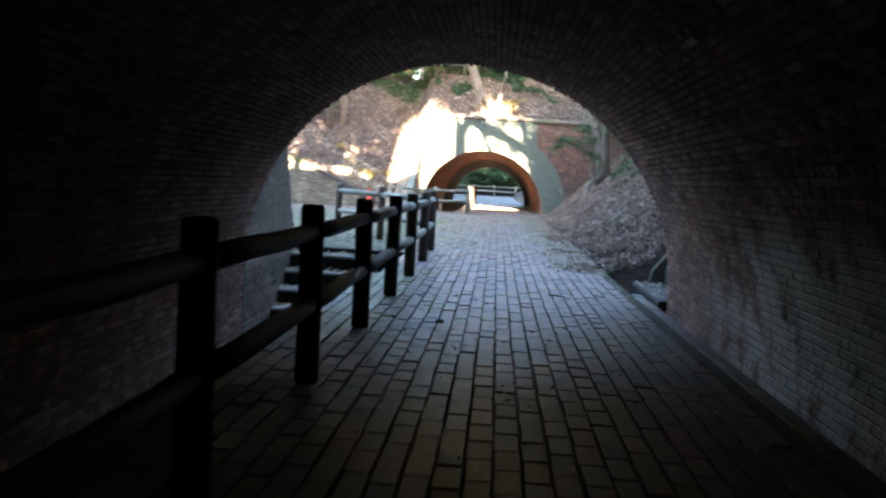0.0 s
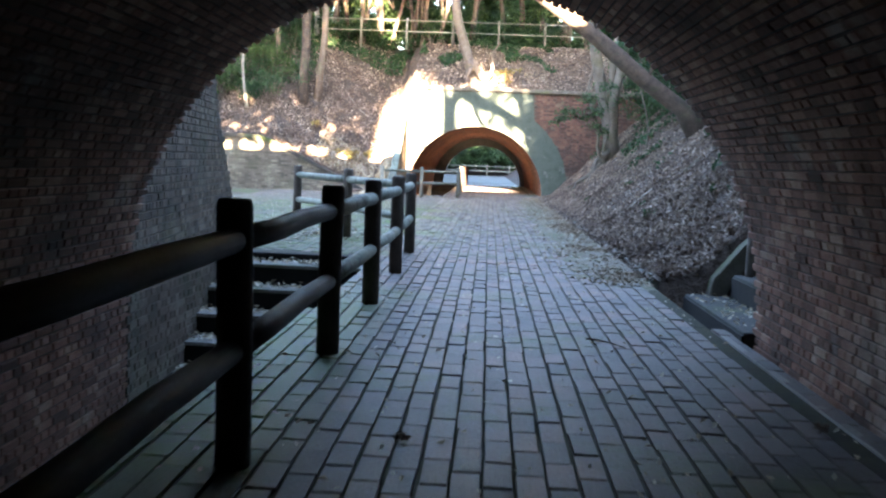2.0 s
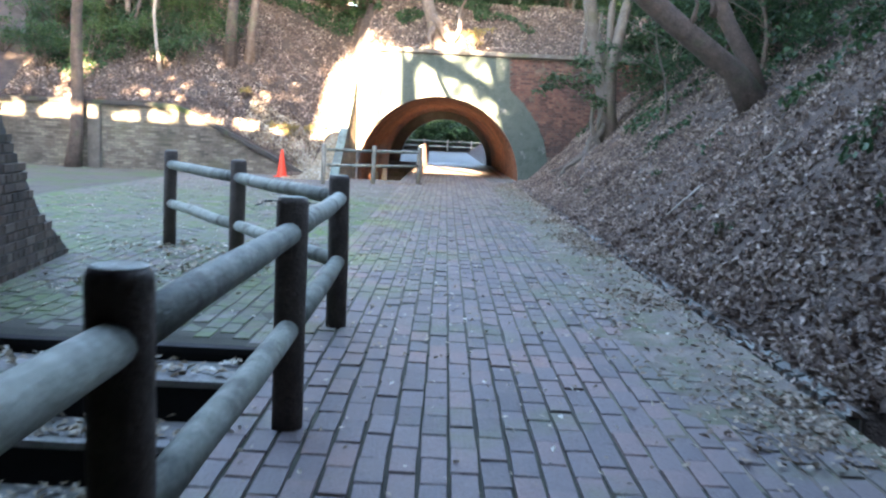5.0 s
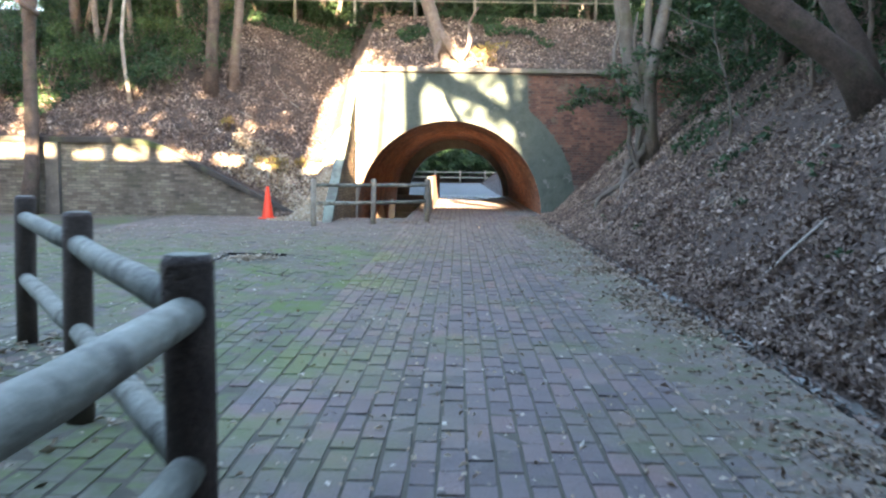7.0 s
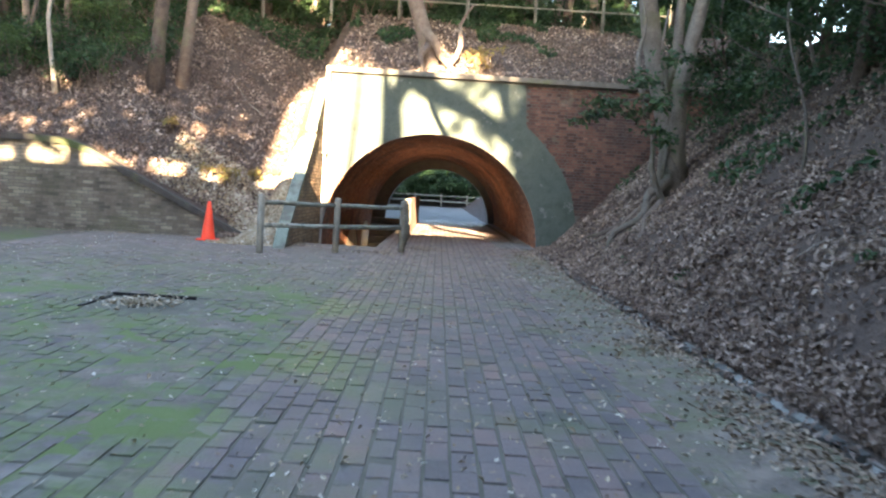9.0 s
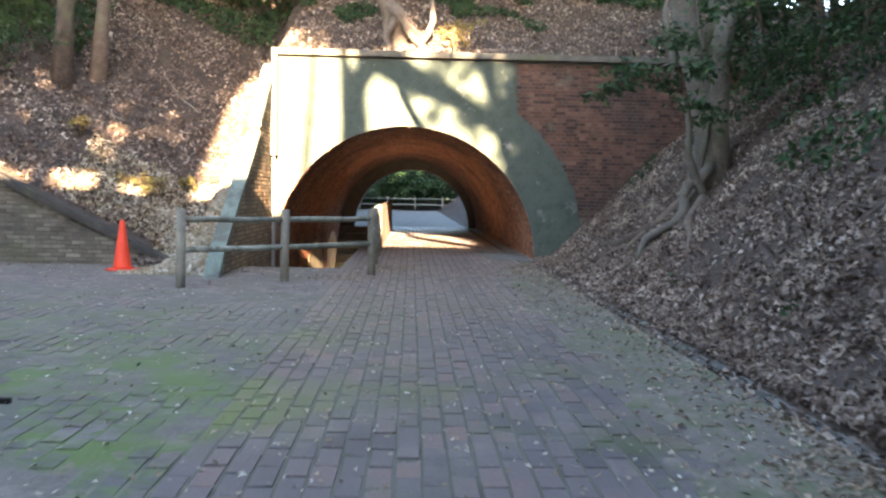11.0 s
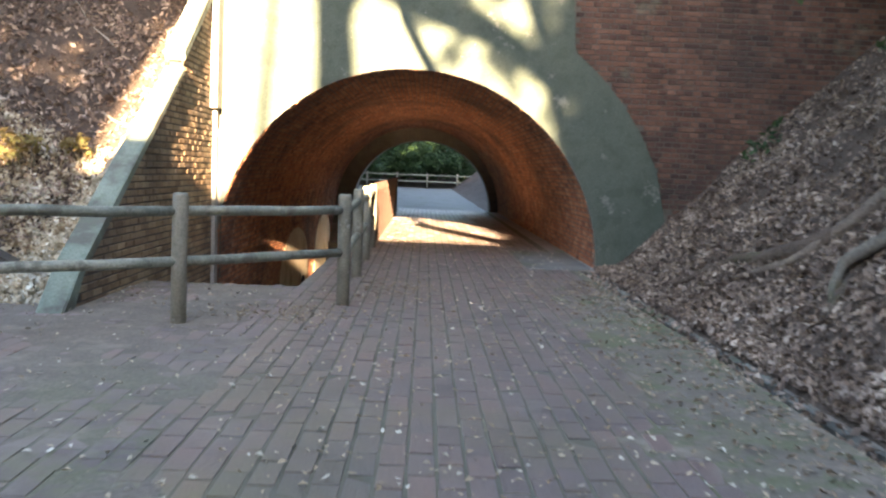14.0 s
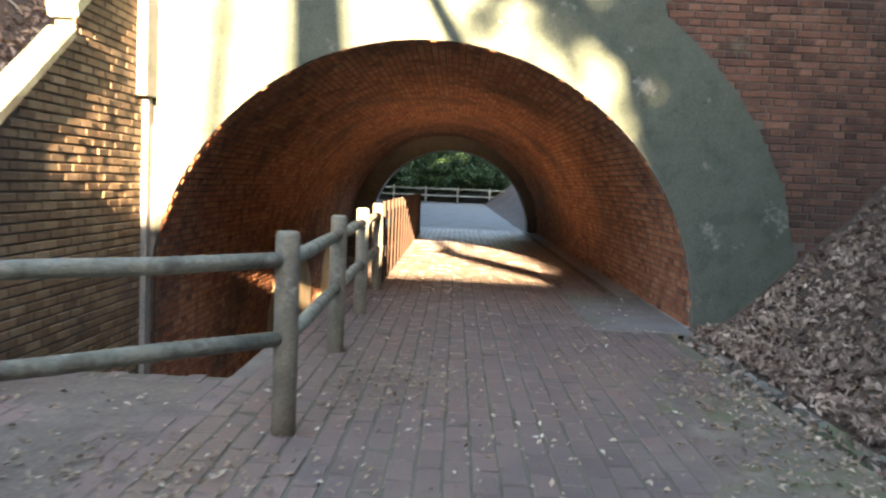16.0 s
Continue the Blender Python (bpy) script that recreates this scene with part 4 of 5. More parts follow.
# trees on the slopes
spots = [(-6.95, 34.75, 0.17, 9), (-6.5, 35.3, 0.13, 9), (-8.6, 33.6, 0.05, 7), (-9.9, 34.7, 0.05, 7), (-10.2, 31.25, 0.17, 9),  (-5.7, 40.6, 0.10, 9), (-3.6, 40.9, 0.12, 10), (-2.2, 41.6, 0.09, 10), (1.9, 40.8, 0.11, 9), (3.9, 40.6, 0.12, 9),
         (4.9, 35.9, 0.10, 8), (-11.2, 36.5, 0.14, 9), (-7.6, 40.3, 0.11, 9), (-9.9, 40.9, 0.12, 9), (0.4, 41.2, 0.1, 10), (2.8, 42.0, 0.13, 10), (-13, 39, 0.15, 9), (5.8, 32.2, 0.10, 8), (5.2, 26.8, 0.09, 8), (6.3, 23.4, 0.12, 8), (5.4, 17.6, 0.08, 8), (6.9, 29.4, 0.12, 8), (6.2, 15.2, 0.1, 8)]
for k, (x, y, r, h) in enumerate(spots):
    rnd = random.Random(100 + k)
    z = H(x, y)
    tx, ty = x + rnd.uniform(-0.7, 0.7), y + rnd.uniform(-0.5, 0.5)
    limbs, cl = [], []
    for j in range(4):
        u = rnd.uniform(0.45, 0.9)
        a = rnd.uniform(0, 6.3)
        s = Vector((x, y, z)).lerp(Vector((tx, ty, z + h)), u)
        e = s + Vector((math.cos(a) * 1.5, math.sin(a) * 1.5, rnd.uniform(0.5, 1.4)))
        limbs.append((tuple(s), tuple(e), r * 0.4))
        cl.append((e.x, e.y, e.z, rnd.uniform(0.6, 1.1), 0.6))
    cl.append((tx, ty, z + h, 1.2, 0.6))
    tree((x, y, z), (tx, ty, z + h), r, r * 0.5, 200 + k, "pale_bark" if k % 5 == 2 else "bark", limbs, cl, "leaf_light" if k % 4 == 0 else "leaf", 90, 0.15,
         "upright woodland tree on the wooded slope", 0.3)
# the wood behind, over the first tunnel: it breaks up the low sun
shade = [(-1.55, 7.8, 0.08, 12.5, 0.0), (-0.72, 7.4, 0.2, 12.0, 0.2), (-3.7, 7.0, 0.2, 13, 0.3), (-5.5, 6.0, 0.18, 12, -0.4), (2.9, 6.8, 0.22, 12, -0.2), (4.9, 6.0, 0.25, 12, 0.3), (-7.7, 7.2, 0.16, 12, 0.2), (7.0, 7.0, 0.2, 11, 0)]
for k, (x, y, r, zt, lean) in enumerate(shade):
    z = behind(x, y)
    limbs, cl = [], []
    rnd = random.Random(400 + k)
    for j in range(5):
        u = rnd.uniform(0.55, 0.95)
        s = Vector((x, y, z)).lerp(Vector((x + lean, y, zt)), u)
        a = rnd.uniform(0, 6.3)
        e = s + Vector((math.cos(a) * 1.2, math.sin(a) * 0.9, 0.8))
        limbs.append((tuple(s), tuple(e), r * 0.45))
        if not (-3.2 < e.x < 2.9 and e.z < 12.0):
            cl.append((e.x, e.y, e.z, 0.8, 0.6))
    if k == 1:
        limbs += [((-0.72, 7.4, 8.6), (-0.15, 7.4, 11.0), 0.10), ((-0.3, 7.4, 10.2), (2.3, 7.4, 8.5), 0.36), ((-0.2, 7.4, 10.0), (2.2, 7.4, 11.0), 0.1), ((-0.72, 7.4, 9.0), (-1.3, 7.4, 11.5), 0.1)]
        cl += [(1.5, 7.4, 8.9, 0.35, 0.7), (2.1, 7.4, 8.3, 0.4, 0.8), (0.7, 7.4, 10.1, 0.3, 0.7), (1.9, 7.4, 9.6, 0.3, 0.7), (1.35, 7.4, 9.25, 0.26, 0.7), (1.6, 7.4, 9.95, 0.3, 0.7), (0.95, 7.4, 9.7, 0.2, 0.7), (2.25, 7.4, 9.0, 0.36, 0.8), (2.3, 7.4, 9.9, 0.36, 0.8), (0.35, 7.4, 9.35, 0.24, 0.8), (0.75, 7.4, 8.9, 0.3, 0.8), (1.2, 7.4, 8.55, 0.3, 0.8), (1.8, 7.4, 9.2, 0.28, 0.8), (0.1, 7.4, 9.85, 0.22, 0.8), (1.1, 7.4, 10.0, 0.25, 0.8), (1.55, 7.4, 8.6, 0.3, 0.8)]
    if k == 1:
        for j in range(64):
            a, b = rnd.uniform(0.75, 2.4), rnd.uniform(8.9, 10.2)
            if (a - 1.72) ** 2 + (b - 9.35) ** 2 > 0.3 ** 2 and (a - 2.1) ** 2 + (b - 9.8) ** 2 > 0.2 ** 2:
                cl.append((a, 7.4 + 0.3 * math.sin(j), b, 0.27, 0.9))
    cl.append((x + lean, y, zt + 0.5, 1.3, 0.6))
    tree((x, y, z), (x + lean, y, zt), r, r * 0.6, 500 + k, "bark", limbs, cl, "leaf", 70, 0.16, "woodland tree on the hill over the first tunnel", 0.1)
for k in range(12):
    x = 3.5 + 0.8 * k
    shrub(x, 7.6 + 0.5 * math.sin(k), behind(x, 7.6) + 0.3, 1.4, 600 + k, n=6, per=60, size=0.16, tall=1.2, far=True)
for k in (0, 1, 2, 3, 5, 6, 7, 8):
    x = -3.3 - 1.15 * k
    shrub(x, 7.8 + 0.4 * math.sin(2 * k), behind(x, 7.8) + 0.1, 1.0 if k % 3 else 0.7, 640 + k, n=4, per=45, size=0.15, tall=1.2, far=True)

def screen_tree(x, y, zt, spots, seed, base=None):
    """A tree of the wood behind, full of leaf where spots say: (x, z, radius)."""
    bx = x if base is None else base
    z = behind(bx, y)
    cl = [(a, y + 0.25 * math.sin(3 * a), b, r, 0.85) for a, b, r in spots]
    limbs = [((x + (bx - x) * 0.4, y, max(z + 0.4, b - 0.9)), (a, y, b), 0.05) for a, b, r in spots]
    tree((bx, y, z), (x, y, zt), 0.14, 0.06, seed, "bark", limbs, cl, "leaf", 150, 0.3, "leafy tree on the hill over the first tunnel", 0.05)



rnd = random.Random(58)
for k, x in enumerate(np.arange(-12.7, -4.0, 2.0)):
    cl = [(x + dx + rnd.uniform(-0.15, 0.15), z + rnd.uniform(-0.12, 0.12), rnd.uniform(0.5, 0.62)) for dx in (-0.6, 0.05, 0.7) for z in (7.4, 8.0, 8.6, 9.2, 9.8, 10.4, 11.0, 11.7, 12.4) if rnd.random() < (0.9 if z < 8 else 0.97)]
    screen_tree(float(x), 8.4, 11.0, cl, 560 + k)
for k, x in enumerate(np.arange(3.1, 12.0, 2.0)):
    cl = [(x + dx + rnd.uniform(-0.1, 0.1), z + rnd.uniform(-0.15, 0.15), rnd.uniform(0.6, 0.75)) for dx in (-0.6, 0.05, 0.7) for z in (7.0, 7.6, 8.2, 8.8, 9.4, 10.0) if rnd.random() < 0.99]
    if k == 0:
        cl += [(2.85, z, 0.48) for z in (7.9, 8.5, 9.1, 9.7, 10.3)]
    screen_tree(float(x), 8.3, 11.0, cl, 580 + k)

# high leaf between the two screens, over the crest of the second tunnel
for k, x in enumerate((-3.0, -1.2, 0.6, 2.4, 3.6)):
    cl = [(x + dx + rnd.uniform(-0.15, 0.15), z + rnd.uniform(-0.1, 0.1), rnd.uniform(0.55, 0.66)) for dx in (-0.6, 0.0, 0.6) for z in (11.5, 12.1, 12.7, 13.3)]
    cl += [(x + dx, z, 0.6) for dx in (-0.5, 0.1, 0.6) for z in (10.4, 10.95) if x + dx > 1.5]
    screen_tree(x, 8.8, 13.0, cl, 2600 + k, (-3.6, -0.75, 2.5, 2.4, 3.6)[k])

# the closed canopy of that wood, above its trunks
for k in range(15):
    x = -15.0 + 2.1 * k
    y = 5.5 + 1.5 * math.sin(2.3 * k)
    z = behind(x, y)
    cl = [(x + 0.6 * math.sin(5 * k + j), y + 0.8 * math.cos(3 * k + j), (12.1 if -4 < x < 2.6 else 10.7) + 0.9 * j + 0.3 * math.sin(k * 1.7), 1.55, 0.6) for j in range(6)]
    tree((x + {6: -1.8, 7: -0.3, 8: 1.0}.get(k, 0.0), y - 1.5, z), (x, y, 12.5), 0.13, 0.08, 1500 + k, "bark", [], cl, "leaf", 90, 0.36, "tall evergreen tree on the hill over the first tunnel", 0.2)

# boughs that roof the right-hand bank and the slope behind the court
rnd = random.Random(91)
for k in range(15):
    y = 13.5 + 1.5 * k
    x = rnd.uniform(5.2, 7.4)
    z = land(x, y)
    cl = [(x - 1.6 + 1.1 * j + rnd.uniform(-0.5, 0.5), y + rnd.uniform(-0.8, 0.8), 5.6 + 0.55 * j + rnd.uniform(-0.4, 0.8), rnd.uniform(0.8, 1.2), 0.45) for j in range(5)]
    tree((x, y, z), (x - 0.4, y, z + 4.5), rnd.uniform(0.07, 0.12), 0.05, 1600 + k, "bark", [((x, y, z + 2.0), (c[0], c[1], c[2]), 0.035) for c in cl], cl, "leaf", 210, 0.18, "evergreen tree overhanging the leafy bank", 0.2)
for k in range(18):
    x, y = -13.0 + 0.66 * k, rnd.uniform(35.5, 40)
    y = y if x < -7.2 else 40.4 + 0.25 * (y - 35.5)
    z = land(x, y)
    cl = [(x + rnd.uniform(-1.2, 1.2), y - 1.2 * j * 0.6, z + 2.6 + 0.8 * j + rnd.uniform(-0.3, 0.3), rnd.uniform(0.7, 1.1), 0.5) for j in range(3)]
    tree((x, y, z), (x + 0.3, y, z + 5), rnd.uniform(0.06, 0.12), 0.05, 1640 + k, "bark", [((x, y, z + 1.8), (c[0], c[1], c[2]), 0.03) for c in cl], cl, "leaf", 200, 0.16, "evergreen tree on the slope behind the court", 0.25)

# low understorey under those boughs
for k in range(16):
    y = 15.5 + 1.2 * k
    x = rnd.uniform(4.6, 6.2)
    z = land(x, y)
    cl = [(x + rnd.uniform(-1.1, 0.6), y + rnd.uniform(-0.7, 0.7), z + rnd.uniform(0.9, 2.2), rnd.uniform(0.45, 0.75), 0.5) for _ in range(5)]
    tree((x, y, z), (x - 0.2, y, z + 2.4), 0.035, 0.02, 1720 + k, "bark", [((x, y, z + 0.7), (c[0], c[1], c[2]), 0.014) for c in cl], cl, "leaf", 130, 0.13, "young evergreen tree in the shade of the bank", 0.12)

# tall trees at the crest whose boughs roof the slope and the tunnel front
for k in range(8):
    x, y = -9.0 + 2.0 * k, 41.2 + 0.5 * math.sin(3 * k)
    z = land(x, y)
    cl = [(x + rnd.uniform(-1.3, 1.3), 32.6 + 1.35 * j + rnd.uniform(-0.5, 0.5), 10.2 + rnd.uniform(-0.5, 1.2), rnd.uniform(1.0, 1.4), 0.4) for j in range(6)]
    tree((x, y, z), (x, y - 1.0, 12.5), 0.13, 0.08, 1760 + k, "bark", [((x, y - 0.7, 9.6), (c[0], c[1], c[2]), 0.06) for c in cl], cl, "leaf", 130, 0.26, "tall evergreen tree at the crest with boughs over the slope", 0.2)

# a thick stand over the far end of the second tunnel
for k in range(20):
    x, y = -11.0 + 1.15 * k, rnd.uniform(45.5, 48.8)
    z = 5.8
    cl = [(x + rnd.uniform(-1.1, 1.1), y + rnd.uniform(-0.8, 0.8), z + 0.9 + 1.2 * j, rnd.uniform(0.9, 1.3), 0.75) for j in range(7)]
    tree((x, y, z), (x + 0.2, y, z + 9), 0.12, 0.06, 1680 + k, "bark", [((x, y, c[2] - 0.5), (c[0], c[1], c[2]), 0.03) for c in cl], cl, "leaf" if k % 3 else "leaf_light", 260, 0.32, "evergreen tree in the wood behind the crest", 0.25)

# woods further back on every side
rnd = random.Random(77)
wood = [(rnd.uniform(-16, 9), rnd.uniform(42, 49)) for _ in range(26)] + [(rnd.uniform(7.5, 13), rnd.uniform(11, 40)) for _ in range(22)] + [(rnd.uniform(-20, -13.5), rnd.uniform(12, 42)) for _ in range(12)]
for k, (x, y) in enumerate(wood):
    z = land(x, y) if x > -13 else left_hill(x, y)
    h = rnd.uniform(7, 10)
    cl = [(x + rnd.uniform(-1.6, 1.6), y + rnd.uniform(-1.2, 1.2), z + h * rnd.uniform(0.25, 1.0), rnd.uniform(0.9, 1.6), 0.7) for _ in range(5)]
    limbs = [((x, y, c[2] - 0.9), (c[0], c[1], c[2]), 0.05) for c in cl]
    tree((x, y, z), (x + rnd.uniform(-0.6, 0.6), y, z + h), rnd.uniform(0.07, 0.16), 0.05, 1300 + k, "bark" if k % 3 else "pale_bark", limbs, cl, "leaf" if k % 3 else "leaf_light", 130, 0.2, "evergreen tree in the wood behind the crest", 0.3)

# ---- shrubs on the slopes ----
rnd = random.Random(31)
for k in range(64):
    x, y = rnd.uniform(-16, 9), rnd.uniform(40.6, 47)
    shrub(x, y, land(x, y) if x > -13 else left_hill(x, y), rnd.uniform(1.0, 1.7), 2000 + k, "leaf" if k % 3 else "leaf_light", 8, 80, 0.15, "evergreen bush of the wood behind the crest", 1.1, far=True)
for k in range(64):
    y = rnd.uniform(14, 34.5)
    x = rnd.uniform(3.9 if y > 20 else 4.6, 8.5)
    shrub(x, y, land(x, y), rnd.uniform(0.5, 1.1), 2100 + k, "leaf", 6, 70, 0.1, "dark evergreen shrub high on the bank", far=True)
for k in range(70):
    x, y = rnd.uniform(-14, -6.3), rnd.uniform(33.4, 39.5)
    if x > -7.4:
        continue
    shrub(x, y, land(x, y), rnd.uniform(0.5, 0.9), 2200 + k, "leaf_light" if k % 2 else "leaf", 7, 120, 0.1, "green undergrowth shrub on the leafy slope")
rnd = random.Random(3)
for k in range(70):
    x, y = rnd.uniform(-13.5, -4.5), rnd.uniform(33.6, 41)
    if x > -7.0 and y < 39.4:
        continue
    shrub(x, y, H(x, y), rnd.uniform(0.45, 0.95), 700 + k, "leaf" if k % 3 else "leaf_light", label="green undergrowth shrub on the leafy slope")
for k in range(44):
    x, y = rnd.uniform(-4.5, 6.0), rnd.uniform(39.9, 43.0)
    shrub(x, y, H(x, y), rnd.uniform(0.4, 0.8), 800 + k, "leaf_light" if k % 4 == 1 else "leaf", label="green undergrowth shrub along the crest")
for k in range(40):
    x, y = rnd.uniform(4.4, 8.5), rnd.uniform(13, 33)
    shrub(x, y, H(x, y), rnd.uniform(0.5, 1.0), 850 + k, label="dark evergreen shrub high on the bank", far=True)
for k, (x, y, r) in enumerate([(-4.75, 33.2, 0.38), (-4.3, 33.5, 0.3), (-5.2, 33.0, 0.26), (0.3, 35.5, 0.4), (0.55, 36.0, 0.5), (-6.2, 33.6, 0.3)]):
    shrub(x, y, H(x, y), r, 900 + k, "leaf_dry", 6, 220, 0.1, "dry yellow-green fern tuft in a patch of sun", 0.6)
for k, (x, y, r) in enumerate([(2.65, 18.4, 0.16), (2.9, 21.5, 0.15), (2.35, 27.4, 0.14), (2.5, 17.0, 0.2), (3.6, 16.2, 0.25), (2.95, 14.6, 0.2), (2.4, 24.6, 0.15), (3.9, 13.6, 0.3), (2.7, 29.0, 0.12)]):
    shrub(x, y, H(x, y), r, 930 + k, "leaf", 4, 180, 0.07, "small green seedling among fallen leaves", 0.6)
for k in range(40):
    x, y = rnd.uniform(-9, 9), rnd.uniform(81.5, 86) if k % 2 else rnd.uniform(86, 94)
    shrub(x, y, beyond(x, y), rnd.uniform(1.2, 2.4), 960 + k, "leaf", 6, 60, 0.3, "green shrub on the slope beyond the far court", 1.2, far=True)
for k in range(16):
    x, y = -4.5 + 0.55 * k, rnd.uniform(81.5, 84)
    shrub(x, y, 0.0, rnd.uniform(1.0, 1.6), 1010 + k, "leaf", 7, 80, 0.25, "green shrub at the end of the far court", 1.3, far=True)
for k in range(10):
    x, y = rnd.uniform(3.2, 7), rnd.uniform(54, 82)
    shrub(x, y, beyond(x, y), rnd.uniform(0.6, 1.2), 990 + k, "leaf", 5, 60, 0.2, "green shrub on the slope beyond the far court", far=True)
for k in range(9):
    x = -12 + 3 * k
    tree((x, 99 + k % 3, 5.5), (x + 0.6, 99, 17), 0.3, 0.15, 1100 + k, "bark", [], [(x, 98, 11, 2.6, 0.8), (x + 1, 98, 14.5, 2.8, 0.8), (x - 1.2, 97.5, 8.5, 2.2, 0.8)], "leaf", 14, 0.5, "tall evergreen tree beyond the far court")

rnd = random.Random(64)
for k in range(56):
    x, y = -9.5 + 0.31 * k, rnd.uniform(39.9, 41.6)
    shrub(x, y, land(x, y) - 0.1, rnd.uniform(0.5, 0.85), 3100 + k, "leaf", 7, 120, 0.11, tall=0.9, far=True)

for key, got in FAR.items():
    tagged(leaf_mesh("undergrowth", np.concatenate([g[0] for g in got]), np.concatenate([g[1] for g in got]), np.concatenate([g[2] for g in got]), M[key], None, 5), "dense green undergrowth along the wooded crests", "undergrowth", kind="stuff")

# ---- fence on the crest, fence across the far court ----
crest_fence = tagged(new("log_fence"), "pale log fence along the crest above the tunnel", "fence", "fences")
cz_line = [(x, 39.6) for x in np.arange(-7.5, 6.1, 1.9)]
fence_run(crest_fence, [(float(x), y) for x, y in cz_line], 0.95, 0.045, (0.86, 0.42), 0.026, M["grey_post"], [M["grey_post"]], 150, z=6.0)
far_fence = tagged(new("log_fence"), "grey log fence across the far court", "fence", "fences")
fence_run(far_fence, [(-8.0 + 1.95 * k, 80.0) for k in range(6)] + [(1.75 + 1.6 * k, 80.0 - 0.5 * k) for k in range(2)], 1.0, 0.06, (0.86, 0.45), 0.045, M["grey_post"], [M["rail"]], 180)

# ---- fallen branches and roots on the banks ----
rnd = random.Random(19)
for k in range(34):
    if k % 3 == 2:
        x, y = rnd.uniform(-8, -4), rnd.uniform(32.6, 37)
    else:
        x, y = rnd.uniform(2.3, 5.0), rnd.uniform(12.5, 33.5)
    a, L = rnd.uniform(0, 6.3), rnd.uniform(0.4, 1.3)
    pts = []
    for i in range(7):
        u = (i / 6 - 0.5) * L
        px, py = x + u * math.cos(a) + 0.04 * math.sin(9 * u + k), y + u * math.sin(a)
        px = max(px, TOE + 0.1) if k % 3 != 2 else px
        pts.append((px, py, land(px, py) + 0.03 + 0.03 * math.sin(5 * u + k)))
    r = rnd.uniform(0.008, 0.02)
    br = tagged(tube_ob("fallen_branch", pts, [r * (1 - 0.08 * i) for i in range(7)], M["pale_bark" if k % 2 else "bark"], None, 7, 0.1, seed=k), "dead fallen branch lying on the leafy bank", "branch", "fallen branches")
tagged(tube_ob("twig", [(0.63, 8.80, 0.010), (0.70, 8.74, 0.016), (0.77, 8.69, 0.012), (0.85, 8.56, 0.010)], [0.005, 0.006, 0.005, 0.003], M["bark"], None, 6, 0.1, seed=3), "thin dead twig lying on the brick path", "twig")
for k, (x, y) in enumerate(((1.47, 6.95), (1.47, 5.46), (-0.36, 6.5))):
    g = np.random.default_rng(70 + k)
    P = np.column_stack([x + g.normal(0, 0.018, 16), y + g.normal(0, 0.018, 16), 0.010 + g.random(16) * 0.02])
    Nn = g.normal(size=(16, 3)) * 0.6 + (0, 0, 1)
    tagged(leaf_mesh("leaf_clump", P, Nn, g.uniform(0.03, 0.055, 16), M["bark"], None, 80 + k), "small clump of wet dark leaves on the paving", "leaves", "leaf clumps")
roots = [((3.4, 29.8), (2.3, 29.2)), ((3.4, 29.9), (2.35, 31.0)), ((3.3, 29.6), (2.6, 27.9)), ((2.9, 30.3), (2.2, 32.2))]
for k, ((ax, ay), (bx, by)) in enumerate(roots):
    pts = []
    for i in range(10):
        u = i / 9
        px, py = ax + (bx - ax) * u + 0.06 * math.sin(7 * u + k), ay + (by - ay) * u + 0.08 * math.sin(5 * u + 2 * k)
        pts.append((px, py, land(px, py) + 0.03))
    tagged(tube_ob("tree_root", pts, [0.085 * (1 - 0.085 * i) for i in range(10)], M["bark"], None, 9, 0.12, seed=k), "bare root snaking down the bank", "root", "tree roots")

# ---- fallen leaves ----
def strew(name, n, place, seed, mat, smin, smax, label, lift=0.012, flatness=0.8):
    g = random.Random(seed)
    P, Nn, S = [], [], []
    tries = 0
    while len(P) < n and tries < n * 6:
        tries += 1
        got = place(g)
        if got is None:
            continue
        p, nrm = got
        P.append((p[0], p[1], p[2] + g.uniform(0.2, 1.6) * lift))
        q = Vector(nrm) * flatness + Vector((g.gauss(0, 1), g.gauss(0, 1), g.gauss(0, 1))) * (1 - flatness) * 1.2
        Nn.append(tuple(q))
        S.append(g.uniform(smin, smax))
    ob = leaf_mesh(name, P, Nn, S, mat, None, seed, 0.3, 0.55)
    return tagged(ob, label, "leaves", kind="stuff")


def slope_at(x, y, h):
    e = 0.08
    return (h(x - e, y) - h(x + e, y), h(x, y - e) - h(x, y + e), 2 * e)


def bank_place(g):
    y = g.uniform(9.5, 34.4)
    x = TOE + 0.04 + 6.1 * g.random() ** 1.6
    if x < 4.7 and y < 12.38:
        return None
    if noise.noise((x * 1.3, y * 1.3, 5.0)) + 0.5 * noise.noise((x * 3.3, y * 3.3, 2.0)) < -0.22 + 0.09 * (x - 3.2) and g.random() < 0.8:
        return None
    return (x, y, land(x, y)), slope_at(x, y, land)


def hill_place(g):
    x, y = g.uniform(-12.5, -3.65), 32.2 + 8.5 * g.random() ** 1.3
    if noise.noise((x * 1.1, y * 1.1, 7.0)) < -0.25 and g.random() < 0.7:
        return None
    return (x, y, land(x, y)), slope_at(x, y, land)


def crest_place(g):
    x, y = g.uniform(-3.0, 6.5), g.uniform(35.1, 40.5)
    return (x, y, land(x, y)), slope_at(x, y, land)


